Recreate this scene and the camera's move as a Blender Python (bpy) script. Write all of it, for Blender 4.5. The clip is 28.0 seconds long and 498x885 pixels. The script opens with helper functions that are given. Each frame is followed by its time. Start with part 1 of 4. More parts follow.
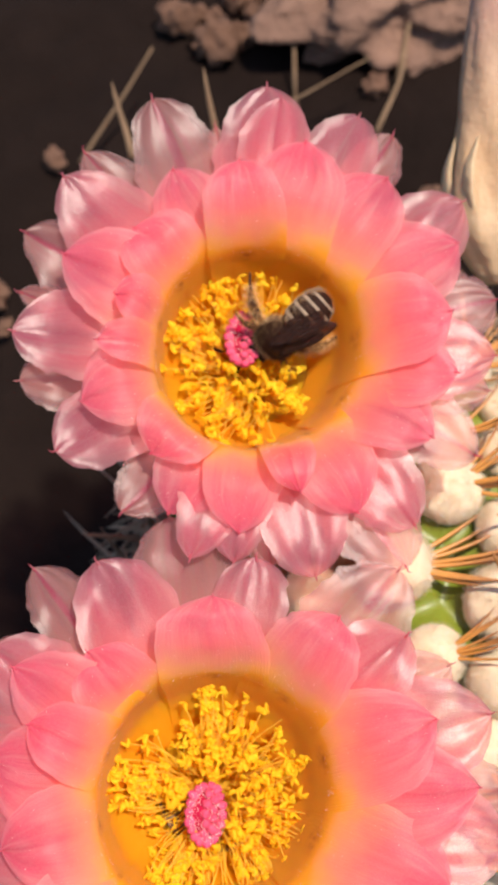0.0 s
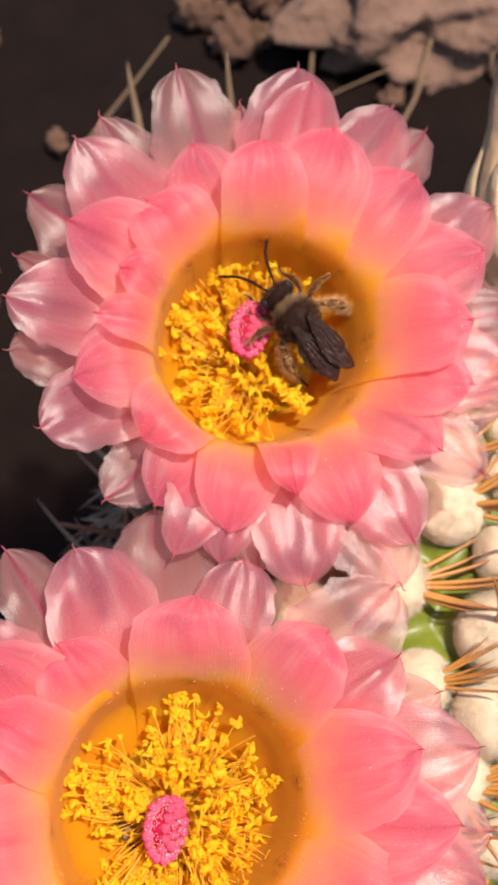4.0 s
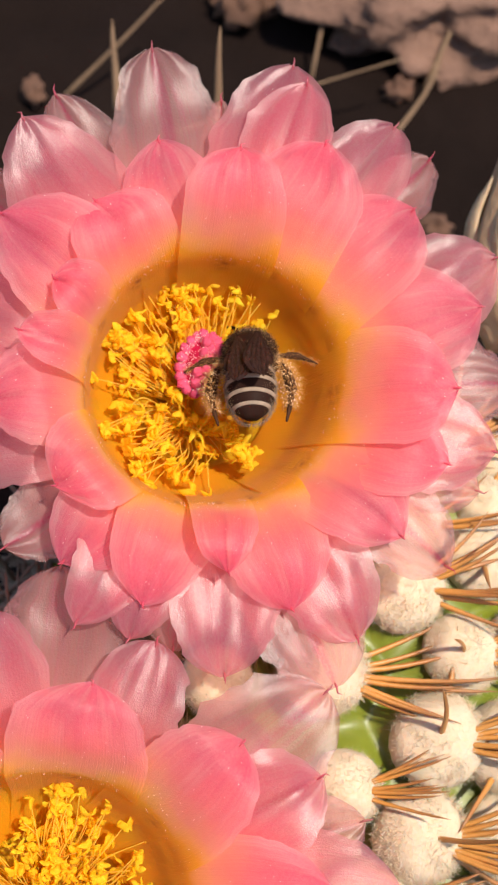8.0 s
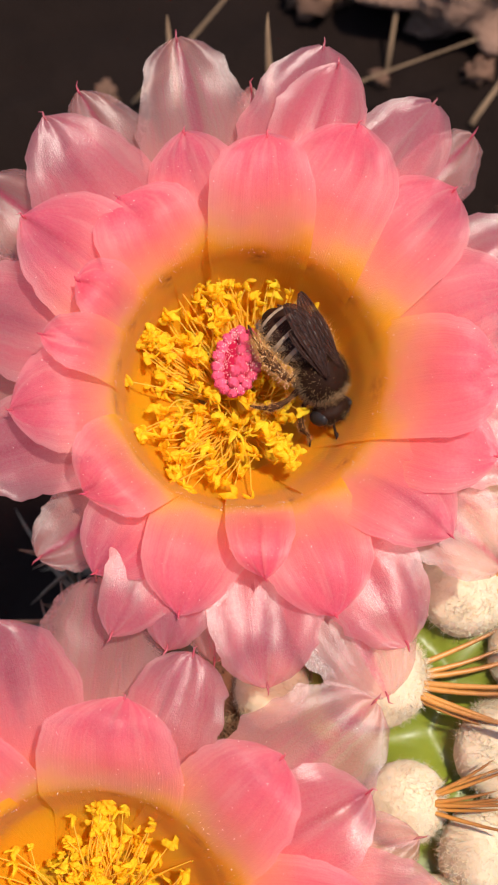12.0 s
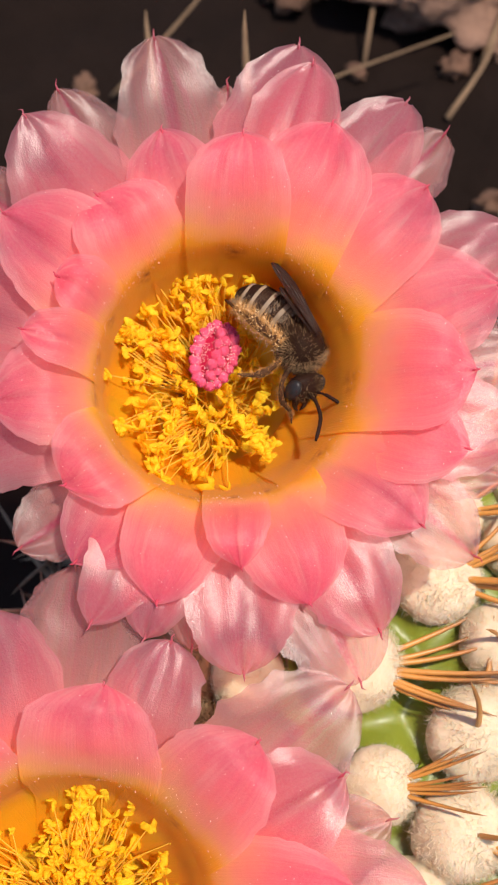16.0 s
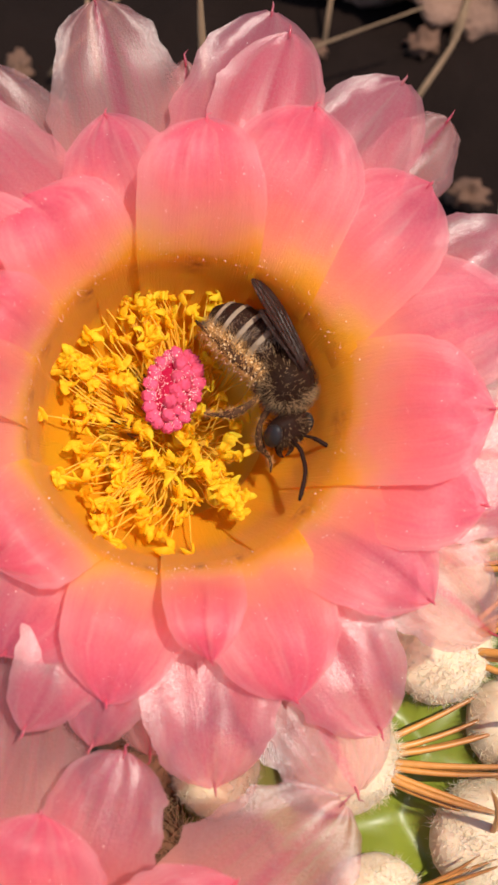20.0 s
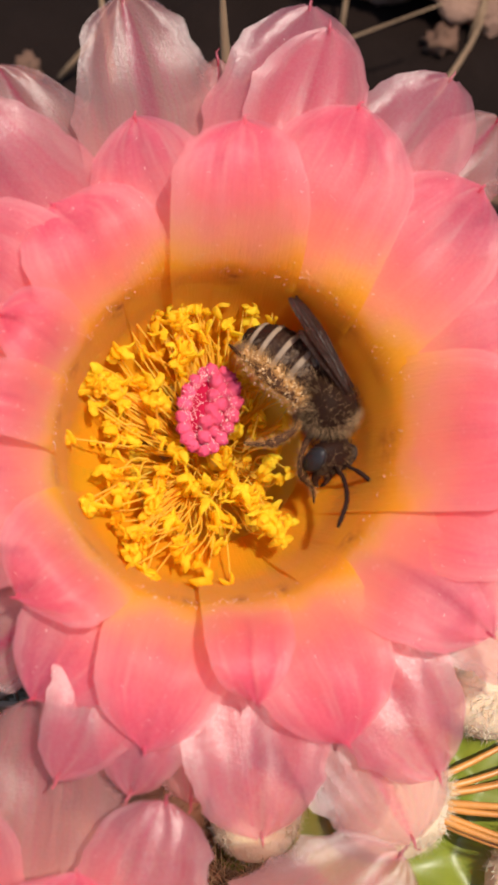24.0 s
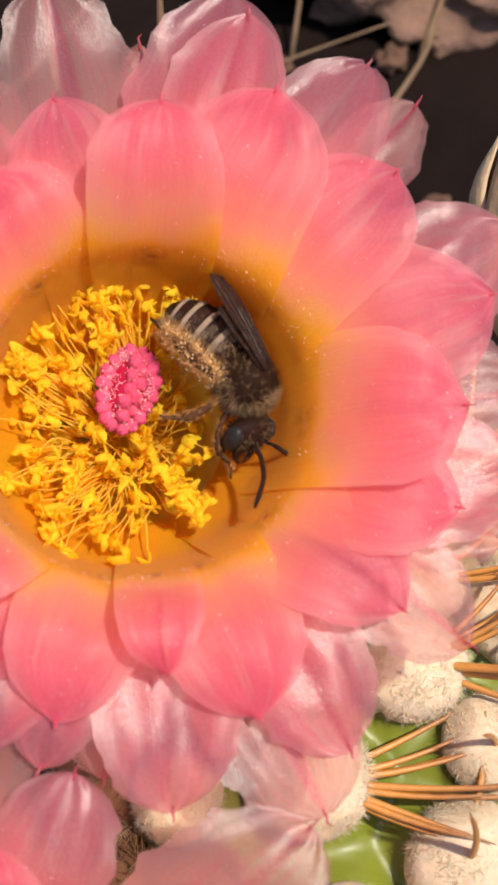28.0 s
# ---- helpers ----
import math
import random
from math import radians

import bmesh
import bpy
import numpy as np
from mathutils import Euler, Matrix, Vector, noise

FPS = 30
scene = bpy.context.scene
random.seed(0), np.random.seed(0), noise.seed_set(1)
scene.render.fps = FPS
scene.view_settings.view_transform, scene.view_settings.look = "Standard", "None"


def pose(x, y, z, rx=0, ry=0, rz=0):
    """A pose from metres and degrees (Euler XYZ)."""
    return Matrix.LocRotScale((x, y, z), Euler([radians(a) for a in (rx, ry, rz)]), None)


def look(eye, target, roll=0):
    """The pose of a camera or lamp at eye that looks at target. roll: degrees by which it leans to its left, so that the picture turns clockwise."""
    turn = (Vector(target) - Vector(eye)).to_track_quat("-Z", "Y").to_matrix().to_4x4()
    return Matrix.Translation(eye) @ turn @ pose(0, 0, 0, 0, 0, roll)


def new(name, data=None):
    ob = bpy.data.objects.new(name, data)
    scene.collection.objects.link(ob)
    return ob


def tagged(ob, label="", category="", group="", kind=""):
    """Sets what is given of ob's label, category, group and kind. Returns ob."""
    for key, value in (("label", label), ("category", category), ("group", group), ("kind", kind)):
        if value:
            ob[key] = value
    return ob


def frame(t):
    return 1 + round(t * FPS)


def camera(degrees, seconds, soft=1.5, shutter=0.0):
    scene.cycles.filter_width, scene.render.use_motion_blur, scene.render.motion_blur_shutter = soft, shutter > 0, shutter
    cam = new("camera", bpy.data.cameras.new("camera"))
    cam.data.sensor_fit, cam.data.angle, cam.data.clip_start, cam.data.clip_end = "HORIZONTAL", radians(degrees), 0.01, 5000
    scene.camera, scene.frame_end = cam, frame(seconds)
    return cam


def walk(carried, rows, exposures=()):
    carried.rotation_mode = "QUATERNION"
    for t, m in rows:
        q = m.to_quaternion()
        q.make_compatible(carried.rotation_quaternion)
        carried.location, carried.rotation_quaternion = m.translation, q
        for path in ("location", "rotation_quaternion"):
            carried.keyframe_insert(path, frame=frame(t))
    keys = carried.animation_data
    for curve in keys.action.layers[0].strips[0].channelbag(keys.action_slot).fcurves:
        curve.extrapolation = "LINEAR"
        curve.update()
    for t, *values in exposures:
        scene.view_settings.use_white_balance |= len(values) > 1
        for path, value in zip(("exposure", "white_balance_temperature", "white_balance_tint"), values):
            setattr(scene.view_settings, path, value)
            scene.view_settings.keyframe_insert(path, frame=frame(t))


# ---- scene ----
# All small sizes below are in millimetres; MM turns them into metres.
MM = 0.001
cam = camera(22.0, 28.0, 2.1)
cam.data.dof.use_dof = True
cam.data.dof.focus_distance = 0.114
cam.data.dof.aperture_fstop = 94.0
walk(cam, [
    (0.0, pose(-0.0098, -0.0836, 0.2273, 29.78, 2.62, -10.05)),
    (0.5, pose(-0.0097, -0.0843, 0.2267, 30.07, 2.67, -9.94)),
    (1.0, pose(-0.0100, -0.0846, 0.2263, 30.24, 2.63, -9.99)),
    (1.5, pose(-0.0100, -0.0847, 0.2258, 30.31, 2.64, -9.94)),
    (2.0, pose(-0.0100, -0.0849, 0.2254, 30.14, 2.77, -9.92)),
    (2.5, pose(-0.0097, -0.0860, 0.2245, 30.37, 2.76, -9.55)),
    (4.5, pose(-0.0138, -0.0785, 0.2160, 30.81, -3.08, -4.75)),
    (5.0, pose(-0.0131, -0.0761, 0.2132, 30.94, -4.43, -3.18)),
    (5.5, pose(-0.0124, -0.0736, 0.2103, 31.09, -5.92, -1.93)),
    (6.0, pose(-0.0114, -0.0704, 0.2101, 30.3, -7.02, -1.15)),
    (6.5, pose(-0.0096, -0.0674, 0.2100, 29.43, -7.14, -0.86)),
    (7.0, pose(-0.0099, -0.0650, 0.2087, 28.87, -7.2, -0.99)),
    (7.5, pose(-0.0099, -0.0636, 0.2070, 28.67, -6.94, -1.05)),
    (8.0, pose(-0.0086, -0.0624, 0.2060, 28.38, -6.17, -0.91)),
    (8.5, pose(-0.0065, -0.0615, 0.2047, 28.31, -5.0, -0.69)),
    (9.0, pose(-0.0029, -0.0606, 0.2031, 28.28, -2.88, -0.22)),
    (9.5, pose(-0.0012, -0.0585, 0.2030, 27.6, -1.31, 0.06)),
    (10.0, pose(-0.0014, -0.0583, 0.2022, 27.73, -0.61, -0.05)),
    (10.5, pose(-0.0006, -0.0588, 0.2018, 27.97, 0.03, 0.02)),
    (11.0, pose(-0.0005, -0.0591, 0.2022, 28.0, 0.0, 0.0)),
    (11.5, pose(-0.0006, -0.0598, 0.2019, 28.27, -0.21, -0.1)),
    (12.0, pose(-0.0003, -0.0600, 0.2020, 28.31, -0.25, -0.12)),
    (12.5, pose(-0.0002, -0.0595, 0.2028, 27.89, -0.37, -0.17)),
    (13.0, pose(0.0001, -0.0593, 0.2034, 27.64, -0.41, -0.2)),
    (13.5, pose(0.0009, -0.0602, 0.2031, 28.0, -0.18, -0.17)),
    (15.5, pose(0.0000, -0.0613, 0.2037, 28.15, -0.79, -0.48)),
    (16.0, pose(-0.0000, -0.0610, 0.2043, 27.87, -1.03, -0.57)),
    (16.5, pose(-0.0001, -0.0606, 0.2049, 27.55, -1.29, -0.66)),
    (17.0, pose(-0.0002, -0.0603, 0.2052, 27.35, -1.62, -0.82)),
    (17.5, pose(0.0005, -0.0584, 0.2034, 27.36, -1.44, -0.83)),
    (18.0, pose(-0.0001, -0.0551, 0.2000, 27.35, -1.78, -0.93)),
    (18.5, pose(-0.0010, -0.0522, 0.1967, 27.38, -2.27, -1.29)),
    (19.0, pose(-0.0011, -0.0495, 0.1933, 27.35, -2.39, -1.6)),
    (19.5, pose(-0.0011, -0.0471, 0.1903, 27.17, -2.6, -1.85)),
    (20.0, pose(-0.0012, -0.0459, 0.1877, 27.14, -2.92, -2.18)),
    (20.5, pose(-0.0011, -0.0459, 0.1854, 27.37, -3.25, -2.7)),
    (22.5, pose(-0.0022, -0.0422, 0.1819, 26.74, -3.4, -3.34)),
    (23.0, pose(-0.0026, -0.0423, 0.1818, 27.3, -3.01, -3.17)),
    (23.5, pose(-0.0027, -0.0418, 0.1823, 27.32, -2.58, -2.79)),
    (24.0, pose(-0.0036, -0.0415, 0.1827, 27.22, -2.51, -2.65)),
    (24.5, pose(-0.0046, -0.0427, 0.1821, 27.89, -2.56, -2.46)),
    (25.0, pose(-0.0051, -0.0432, 0.1821, 27.98, -2.69, -2.33)),
    (25.5, pose(-0.0052, -0.0436, 0.1818, 28.17, -3.04, -2.41)),
    (26.0, pose(-0.0039, -0.0435, 0.1823, 27.89, -3.1, -2.56)),
    (26.5, pose(-0.0027, -0.0429, 0.1829, 27.31, -3.45, -2.74)),
    (27.0, pose(-0.0018, -0.0432, 0.1828, 27.42, -3.96, -2.97)),
    (27.5, pose(-0.0008, -0.0441, 0.1822, 27.89, -4.24, -3.15)),
    (28.0, pose(0.0002, -0.0456, 0.1815, 28.8, -3.75, -3.09)),
], exposures=[(0.0, 0.65), (5.0, 0.60), (18.0, 0.53), (28.0, 0.49)])

# ---- sky and sun ----
SUN_WAY = Vector((0.26, -0.14, 0.95)).normalized()
world = bpy.data.worlds.new("sky")
scene.world = world
world.use_nodes = True
wn = world.node_tree.nodes
sky = wn.new("ShaderNodeTexSky")
sky.sky_type = "NISHITA"
sky.sun_disc = False
sky.sun_elevation = math.asin(SUN_WAY.z)
sky.sun_rotation = math.atan2(SUN_WAY.x, SUN_WAY.y)
world.node_tree.links.new(sky.outputs[0], wn["Background"].inputs[0])
wn["Background"].inputs[1].default_value = 0.15
sun = new("sun", bpy.data.lights.new("sun", "SUN"))
sun.data.energy = 4.6
sun.data.angle = radians(2.0)
sun.data.color = (1.0, 0.91, 0.78)
sun.matrix_world = look(SUN_WAY * 2, (0, 0, 0))


# ---- materials ----
class Nodes:
    """A short way to write a node material."""

    def __init__(self, name):
        self.mat = bpy.data.materials.new(name)
        self.mat.use_nodes = True
        self.tree = self.mat.node_tree
        self.tree.nodes.clear()
        self.out = self.tree.nodes.new("ShaderNodeOutputMaterial")

    def add(self, kind, inputs=None, **props):
        n = self.tree.nodes.new("ShaderNode" + kind)
        if "operation" in props:
            n.operation = props["operation"]
            if props["use_clamp"] is not None:
                n.use_clamp = props["use_clamp"]
        if "data_type" in props:
            n.data_type = props["data_type"]
            n.blend_type = props["blend_type"]
        if "feature" in props:
            n.feature = props["feature"]
        for k, v in (inputs or {}).items():
            self.put(v, n.inputs[k])
        return n

    def put(self, v, socket):
        if isinstance(v, bpy.types.NodeSocket):
            self.tree.links.new(v, socket)
        elif isinstance(v, tuple) and len(v) == 3 and socket.type == "RGBA":
            socket.default_value = (*v, 1)
        else:
            socket.default_value = v

    def math(self, op, a, b=0.0, c=0.0, clamp=False):
        return self.add("Math", {0: a, 1: b, 2: c}, operation=op, use_clamp=clamp).outputs[0]

    def ramp(self, fac, stops, mode="LINEAR"):
        n = self.add("ValToRGB", {0: fac})
        n.color_ramp.interpolation = mode
        e = n.color_ramp.elements
        while len(e) < len(stops):
            e.new(0.5)
        for el, (p, c) in zip(e, stops):
            el.position, el.color = p, (*c, 1)
        return n.outputs[0]

    def mix(self, fac, a, b, blend="MIX"):
        n = self.add("Mix", data_type="RGBA", blend_type=blend)
        self.put(fac, n.inputs[0])
        self.put(a, n.inputs[6])
        self.put(b, n.inputs[7])
        return n.outputs[2]

    def noise(self, scale, detail=3.0, vector=None, rough=0.5):
        ins = {"Scale": scale, "Detail": detail, "Roughness": rough}
        if vector is not None:
            ins["Vector"] = vector
        return self.add("TexNoise", ins).outputs[0]

    def bump(self, height, strength=0.3, distance=0.0002):
        return self.add("Bump", {"Height": height, "Strength": strength, "Distance": distance}).outputs[0]

    def coords(self, which="Object"):
        return self.add("TexCoord").outputs[which]

    def end(self, shader):
        self.tree.links.new(shader, self.out.inputs[0])
        return self.mat


def plain(name, dark, light, rough=0.6, scale=900.0, bump=0.25, metal=0.0, spec=0.5, distance=0.0002, subsurface=0.0):
    """Two tones mixed by noise at two scales, with a fine relief."""
    n = Nodes(name)
    co = n.coords()
    big, fine = n.noise(scale * 0.15, 3, co), n.noise(scale, 4, co)
    col = n.mix(n.math("MULTIPLY_ADD", big, 0.7, n.math("MULTIPLY", fine, 0.3)), dark, light)
    ins = {"Base Color": col, "Roughness": rough, "Metallic": metal, "Specular IOR Level": spec,
           "Normal": n.bump(fine, bump, distance)}
    if subsurface:
        ins["Subsurface Weight"] = subsurface
        ins["Subsurface Radius"] = (0.002, 0.001, 0.0006)
    b = n.add("BsdfPrincipled", ins)
    return n.end(b.outputs[0])


def tissue(name, dark, light, clear=0.5, scale=3000.0, rough=0.5, sheer=0.0):
    """Soft plant tissue: two tones, fine relief, light shines through."""
    n = Nodes(name)
    co = n.coords()
    fine = n.noise(scale, 4, co)
    rnd = n.add("ObjectInfo").outputs["Random"]
    col = n.mix(n.math("MULTIPLY_ADD", rnd, 0.6, n.math("MULTIPLY", fine, 0.4)), dark, light)
    nor = n.bump(fine, 0.5, 0.0001)
    skin = n.add("BsdfPrincipled", {"Base Color": col, "Roughness": rough, "Specular IOR Level": 0.4, "Normal": nor})
    glow = n.add("BsdfTranslucent", {"Color": col})
    both = n.add("MixShader", {0: clear, 1: skin.outputs[0], 2: glow.outputs[0]})
    return n.end(n.add("MixShader", {0: sheer, 1: both.outputs[0], 2: n.add("BsdfTransparent", {"Color": col}).outputs[0]}).outputs[0])


def petal_material(name, stops, rib, clear, gloss, sheer, pearl, tone, grain):
    """Petal skin: colour runs from the throat to the tip, with veins along it; light shines through."""
    n = Nodes(name)
    uv = n.add("SeparateXYZ", {0: n.coords("UV")})
    s, c = uv.outputs[0], uv.outputs[1]
    rnd = n.add("ObjectInfo").outputs["Random"]
    lanes = n.add("CombineXYZ", {0: n.math("MULTIPLY", s, 2.0), 1: n.math("MULTIPLY", c, 52.0), 2: n.math("MULTIPLY", rnd, 40.0)}).outputs[0]
    vein = n.noise(1.6, 2, lanes)
    cloud = n.noise(260.0, 3, n.coords())
    drift = n.math("ADD", s, n.math("MULTIPLY_ADD", cloud, 0.16, -0.08))
    drift = n.math("ADD", drift, n.math("MULTIPLY_ADD", rnd, 0.03, -0.01))
    edge_way = n.math("SUBTRACT", c, 0.5)
    drift = n.math("SUBTRACT", drift, n.math("MULTIPLY", n.math("MULTIPLY", edge_way, edge_way), 0.26))
    col = n.ramp(drift, stops)
    lamina = n.math("MULTIPLY_ADD", s, 4.0, -2.2, clamp=True)
    side = n.math("ABSOLUTE", n.math("SUBTRACT", c, 0.5))
    mid = n.math("SUBTRACT", 1.0, n.math("MULTIPLY", side, 13.0), clamp=True)
    col = n.mix(n.math("MULTIPLY", n.math("MULTIPLY", mid, lamina), n.math("MULTIPLY", rnd, rib * 1.6)), col, (0.70, 0.09, 0.16))
    edge = n.math("MULTIPLY", n.math("MULTIPLY_ADD", side, 3.2, -0.9, clamp=True), lamina)
    col = n.mix(n.math("MULTIPLY", edge, 0.62), col, (0.90 * tone, 0.62 * tone, 0.60 * tone))
    # painted shade: a brown blot low on each petal for the gaps between bases
    deep = n.math("SUBTRACT", 1.0, n.math("MULTIPLY", n.math("ABSOLUTE", n.math("SUBTRACT", s, 0.40)), 13.0), clamp=True)
    narrow = n.math("SUBTRACT", 1.0, n.math("MULTIPLY", side, 6.0), clamp=True)
    gap_shade = n.math("MULTIPLY", n.math("MULTIPLY", deep, narrow), n.math("MULTIPLY_ADD", n.noise(1400, 3, n.coords()), 2.4, -0.7, clamp=True))
    col = n.mix(n.math("MULTIPLY", gap_shade, 0.75), col, (0.30, 0.11, 0.008))
    streak = n.math("MULTIPLY", n.math("MULTIPLY_ADD", vein, 3.0, -1.2, clamp=True), lamina)
    col = n.mix(n.math("MULTIPLY", streak, 0.42), col, (0.82, 0.11, 0.22))
    broad = n.noise(1.0, 2, n.add("CombineXYZ", {0: n.math("MULTIPLY", s, 3.0), 1: n.math("MULTIPLY", c, 9.0), 2: n.math("MULTIPLY", rnd, 70.0)}).outputs[0])
    pale = n.math("MULTIPLY", n.math("MULTIPLY_ADD", broad, 4.0, -2.1, clamp=True), lamina)
    col = n.mix(n.math("MULTIPLY", pale, 0.42), col, (0.96 * tone, 0.58 * tone, 0.52 * tone))
    hot = n.math("MULTIPLY", n.math("MULTIPLY_ADD", broad, -4.5, 1.8, clamp=True), lamina)
    col = n.mix(n.math("MULTIPLY", hot, 0.5), col, (0.90, 0.10, 0.22))
    fine = n.math("MULTIPLY_ADD", n.noise(4200, 3, n.coords()), 3.2, -1.3, clamp=True)
    col = n.mix(n.math("MULTIPLY", n.math("MULTIPLY", fine, lamina), 0.36 * grain), col, (0.98 * tone, 0.58 * tone, 0.52 * tone))
    cells = n.add("TexVoronoi", {"Scale": 9000.0, "Vector": n.coords()}).outputs["Distance"]
    relief = n.math("MULTIPLY_ADD", vein, 0.7, n.math("MULTIPLY", cells, 0.35))
    nor = n.bump(n.math("MULTIPLY_ADD", fine, 0.5 * grain, relief), 0.5, 0.00016)
    skin = n.add("BsdfPrincipled", {"Base Color": col, "Roughness": gloss, "Specular IOR Level": 0.06, "Sheen Weight": 0.15, "Normal": nor})
    glow = n.add("BsdfTranslucent", {"Color": col, "Normal": nor})
    both = n.add("MixShader", {0: clear, 1: skin.outputs[0], 2: glow.outputs[0]})
    thin = n.math("MULTIPLY_ADD", n.math("ADD", edge, n.math("MULTIPLY", lamina, 0.5)), 0.5 * sheer, n.math("MULTIPLY_ADD", n.math("SUBTRACT", 1.0, lamina), -0.06, sheer))
    window = n.add("BsdfTransparent", {"Color": n.mix(0.45, (1.0, 0.97, 0.95), col)})
    skin_all = n.add("MixShader", {0: thin, 1: both.outputs[0], 2: window.outputs[0]})
    glint = n.add("BsdfGlossy", {"Color": (1.0, 0.97, 0.98), "Roughness": gloss * 0.9, "Normal": n.bump(n.math("MULTIPLY_ADD", vein, 0.4, n.math("MULTIPLY", cells, 0.8)), 0.16, 0.00010)})
    sparkle = n.math("MULTIPLY_ADD", n.noise(14000, 2, n.coords()), 6.0, -2.6, clamp=True)
    final = n.add("MixShader", {0: n.math("MULTIPLY", n.math("MULTIPLY_ADD", sparkle, 1.3, 0.25), pearl), 1: skin_all.outputs[0], 2: glint.outputs[0]})
    return n.end(final.outputs[0])


THROAT = [(0.0, (0.88, 0.47, 0.010)), (0.30, (0.92, 0.53, 0.012)), (0.45, (0.96, 0.56, 0.03))]
M_INNER = petal_material("petal_inner", THROAT + [(0.505, (0.98, 0.56, 0.17)), (0.56, (0.97, 0.45, 0.27)), (0.66, (0.95, 0.28, 0.27)), (0.80, (0.94, 0.195, 0.27)), (1.0, (0.92, 0.165, 0.27))], 0.6, 0.66, 0.5, 0.31, 0.010, 1.0, 0.35)
M_MID = petal_material("petal_middle", THROAT + [(0.51, (0.96, 0.40, 0.22)), (0.60, (0.93, 0.25, 0.26)), (0.84, (0.87, 0.215, 0.27)), (1.0, (0.80, 0.24, 0.29))], 0.8, 0.64, 0.34, 0.37, 0.022, 0.82, 0.6)
M_OUTER = petal_material("petal_outer", THROAT + [(0.54, (0.88, 0.38, 0.27)), (0.68, (0.72, 0.29, 0.25)), (0.88, (0.64, 0.29, 0.25)), (1.0, (0.60, 0.28, 0.24))], 1.0, 0.50, 0.36, 0.45, 0.018, 0.52, 1.0)


def lining_material():
    n = Nodes("throat_lining")
    t = n.add("SeparateXYZ", {0: n.coords("UV")}).outputs[0]
    co = n.coords()
    col = n.ramp(n.math("ADD", t, n.math("MULTIPLY_ADD", n.noise(300, 3, co), 0.2, -0.1)), [(0.0, (0.86, 0.45, 0.008)), (0.5, (0.90, 0.50, 0.010)), (0.8, (0.93, 0.53, 0.02)), (1.0, (0.96, 0.56, 0.04))])
    skin = n.add("BsdfPrincipled", {"Base Color": col, "Roughness": 0.55, "Specular IOR Level": 0.2, "Normal": n.bump(n.noise(1800, 3, co), 0.3, 0.0001)})
    glow = n.add("BsdfTranslucent", {"Color": col})
    both = n.add("MixShader", {0: 0.6, 1: skin.outputs[0], 2: glow.outputs[0]})
    thin = n.math("MAXIMUM", 0.15, n.math("POWER", n.math("MULTIPLY_ADD", t, 2.6, -1.6, clamp=True), 0.8))
    return n.end(n.add("MixShader", {0: thin, 1: both.outputs[0], 2: n.add("BsdfTransparent").outputs[0]}).outputs[0])


M_LINING = lining_material()
M_FILAMENT = tissue("filament", (1.0, 0.72, 0.06), (1.0, 0.86, 0.18), 0.6, 2500, 0.5, 0.45)
M_ANTHER = tissue("anther", (1.0, 0.70, 0.012), (1.0, 0.92, 0.07), 0.6, 5000, 0.7, 0.42)
M_STIGMA = plain("stigma", (0.56, 0.012, 0.075), (0.84, 0.16, 0.24), 0.75, 11000, 1.0, spec=0.15, distance=0.00018, subsurface=0.12)
M_STIGMA_DEEP = plain("stigma_core", (0.24, 0.002, 0.016), (0.42, 0.006, 0.05), 0.7, 3000, 0.4, spec=0.1)
M_SKIN = plain("cactus_skin", (0.03, 0.055, 0.010), (0.24, 0.26, 0.014), 0.45, 500, 0.2, subsurface=0.1)
M_WOOL = plain("areole_wool", (0.44, 0.33, 0.22), (0.62, 0.50, 0.36), 0.95, 2500, 0.25, spec=0.05, distance=0.0002, subsurface=0.4)
M_OLD_SPINE = plain("old_spine", (0.09, 0.062, 0.044), (0.26, 0.185, 0.13), 0.8, 1500, 0.4, spec=0.1)
M_TUBE = plain("flower_tube", (0.10, 0.055, 0.03), (0.28, 0.18, 0.09), 0.9, 1500, 0.6)
# soil kept near black: the shade behind the flowers is in its colour
M_SOIL = plain("soil_with_shade", (0.0010, 0.0006, 0.0005), (0.017, 0.0098, 0.0076), 0.95, 95, 0.9, spec=0.05, distance=0.003)
M_STONE = plain("reddish_stone", (0.012, 0.006, 0.004), (0.19, 0.10, 0.066), 0.9, 260, 0.8, spec=0.1, distance=0.001)
M_ROCK = plain("tan_rock", (0.012, 0.006, 0.005), (0.30, 0.17, 0.12), 0.9, 300, 1.0, spec=0.1, distance=0.002)
M_STRAW = plain("dry_straw", (0.07, 0.042, 0.025), (0.24, 0.15, 0.09), 0.8, 900, 0.4, spec=0.1)


def withered_material():
    n = Nodes("withered_petal")
    t = n.add("SeparateXYZ", {0: n.coords("UV")}).outputs[0]
    co = n.coords()
    blot = n.noise(220, 4, co)
    col = n.ramp(n.math("ADD", t, n.math("MULTIPLY_ADD", blot, 0.24, -0.12)), [(0.0, (0.46, 0.33, 0.19)), (0.35, (0.40, 0.25, 0.13)), (0.6, (0.28, 0.16, 0.10)), (0.8, (0.34, 0.15, 0.13)), (1.0, (0.24, 0.10, 0.08))])
    col = n.mix(n.math("MULTIPLY", n.noise(1400, 3, co), 0.4), col, (0.22, 0.13, 0.08))
    b = n.add("BsdfPrincipled", {"Base Color": col, "Roughness": 0.7, "Subsurface Weight": 0.15, "Subsurface Radius": (0.002, 0.001, 0.0006), "Normal": n.bump(n.noise(500, 3, co), 0.7, 0.0006)})
    return n.end(b.outputs[0])


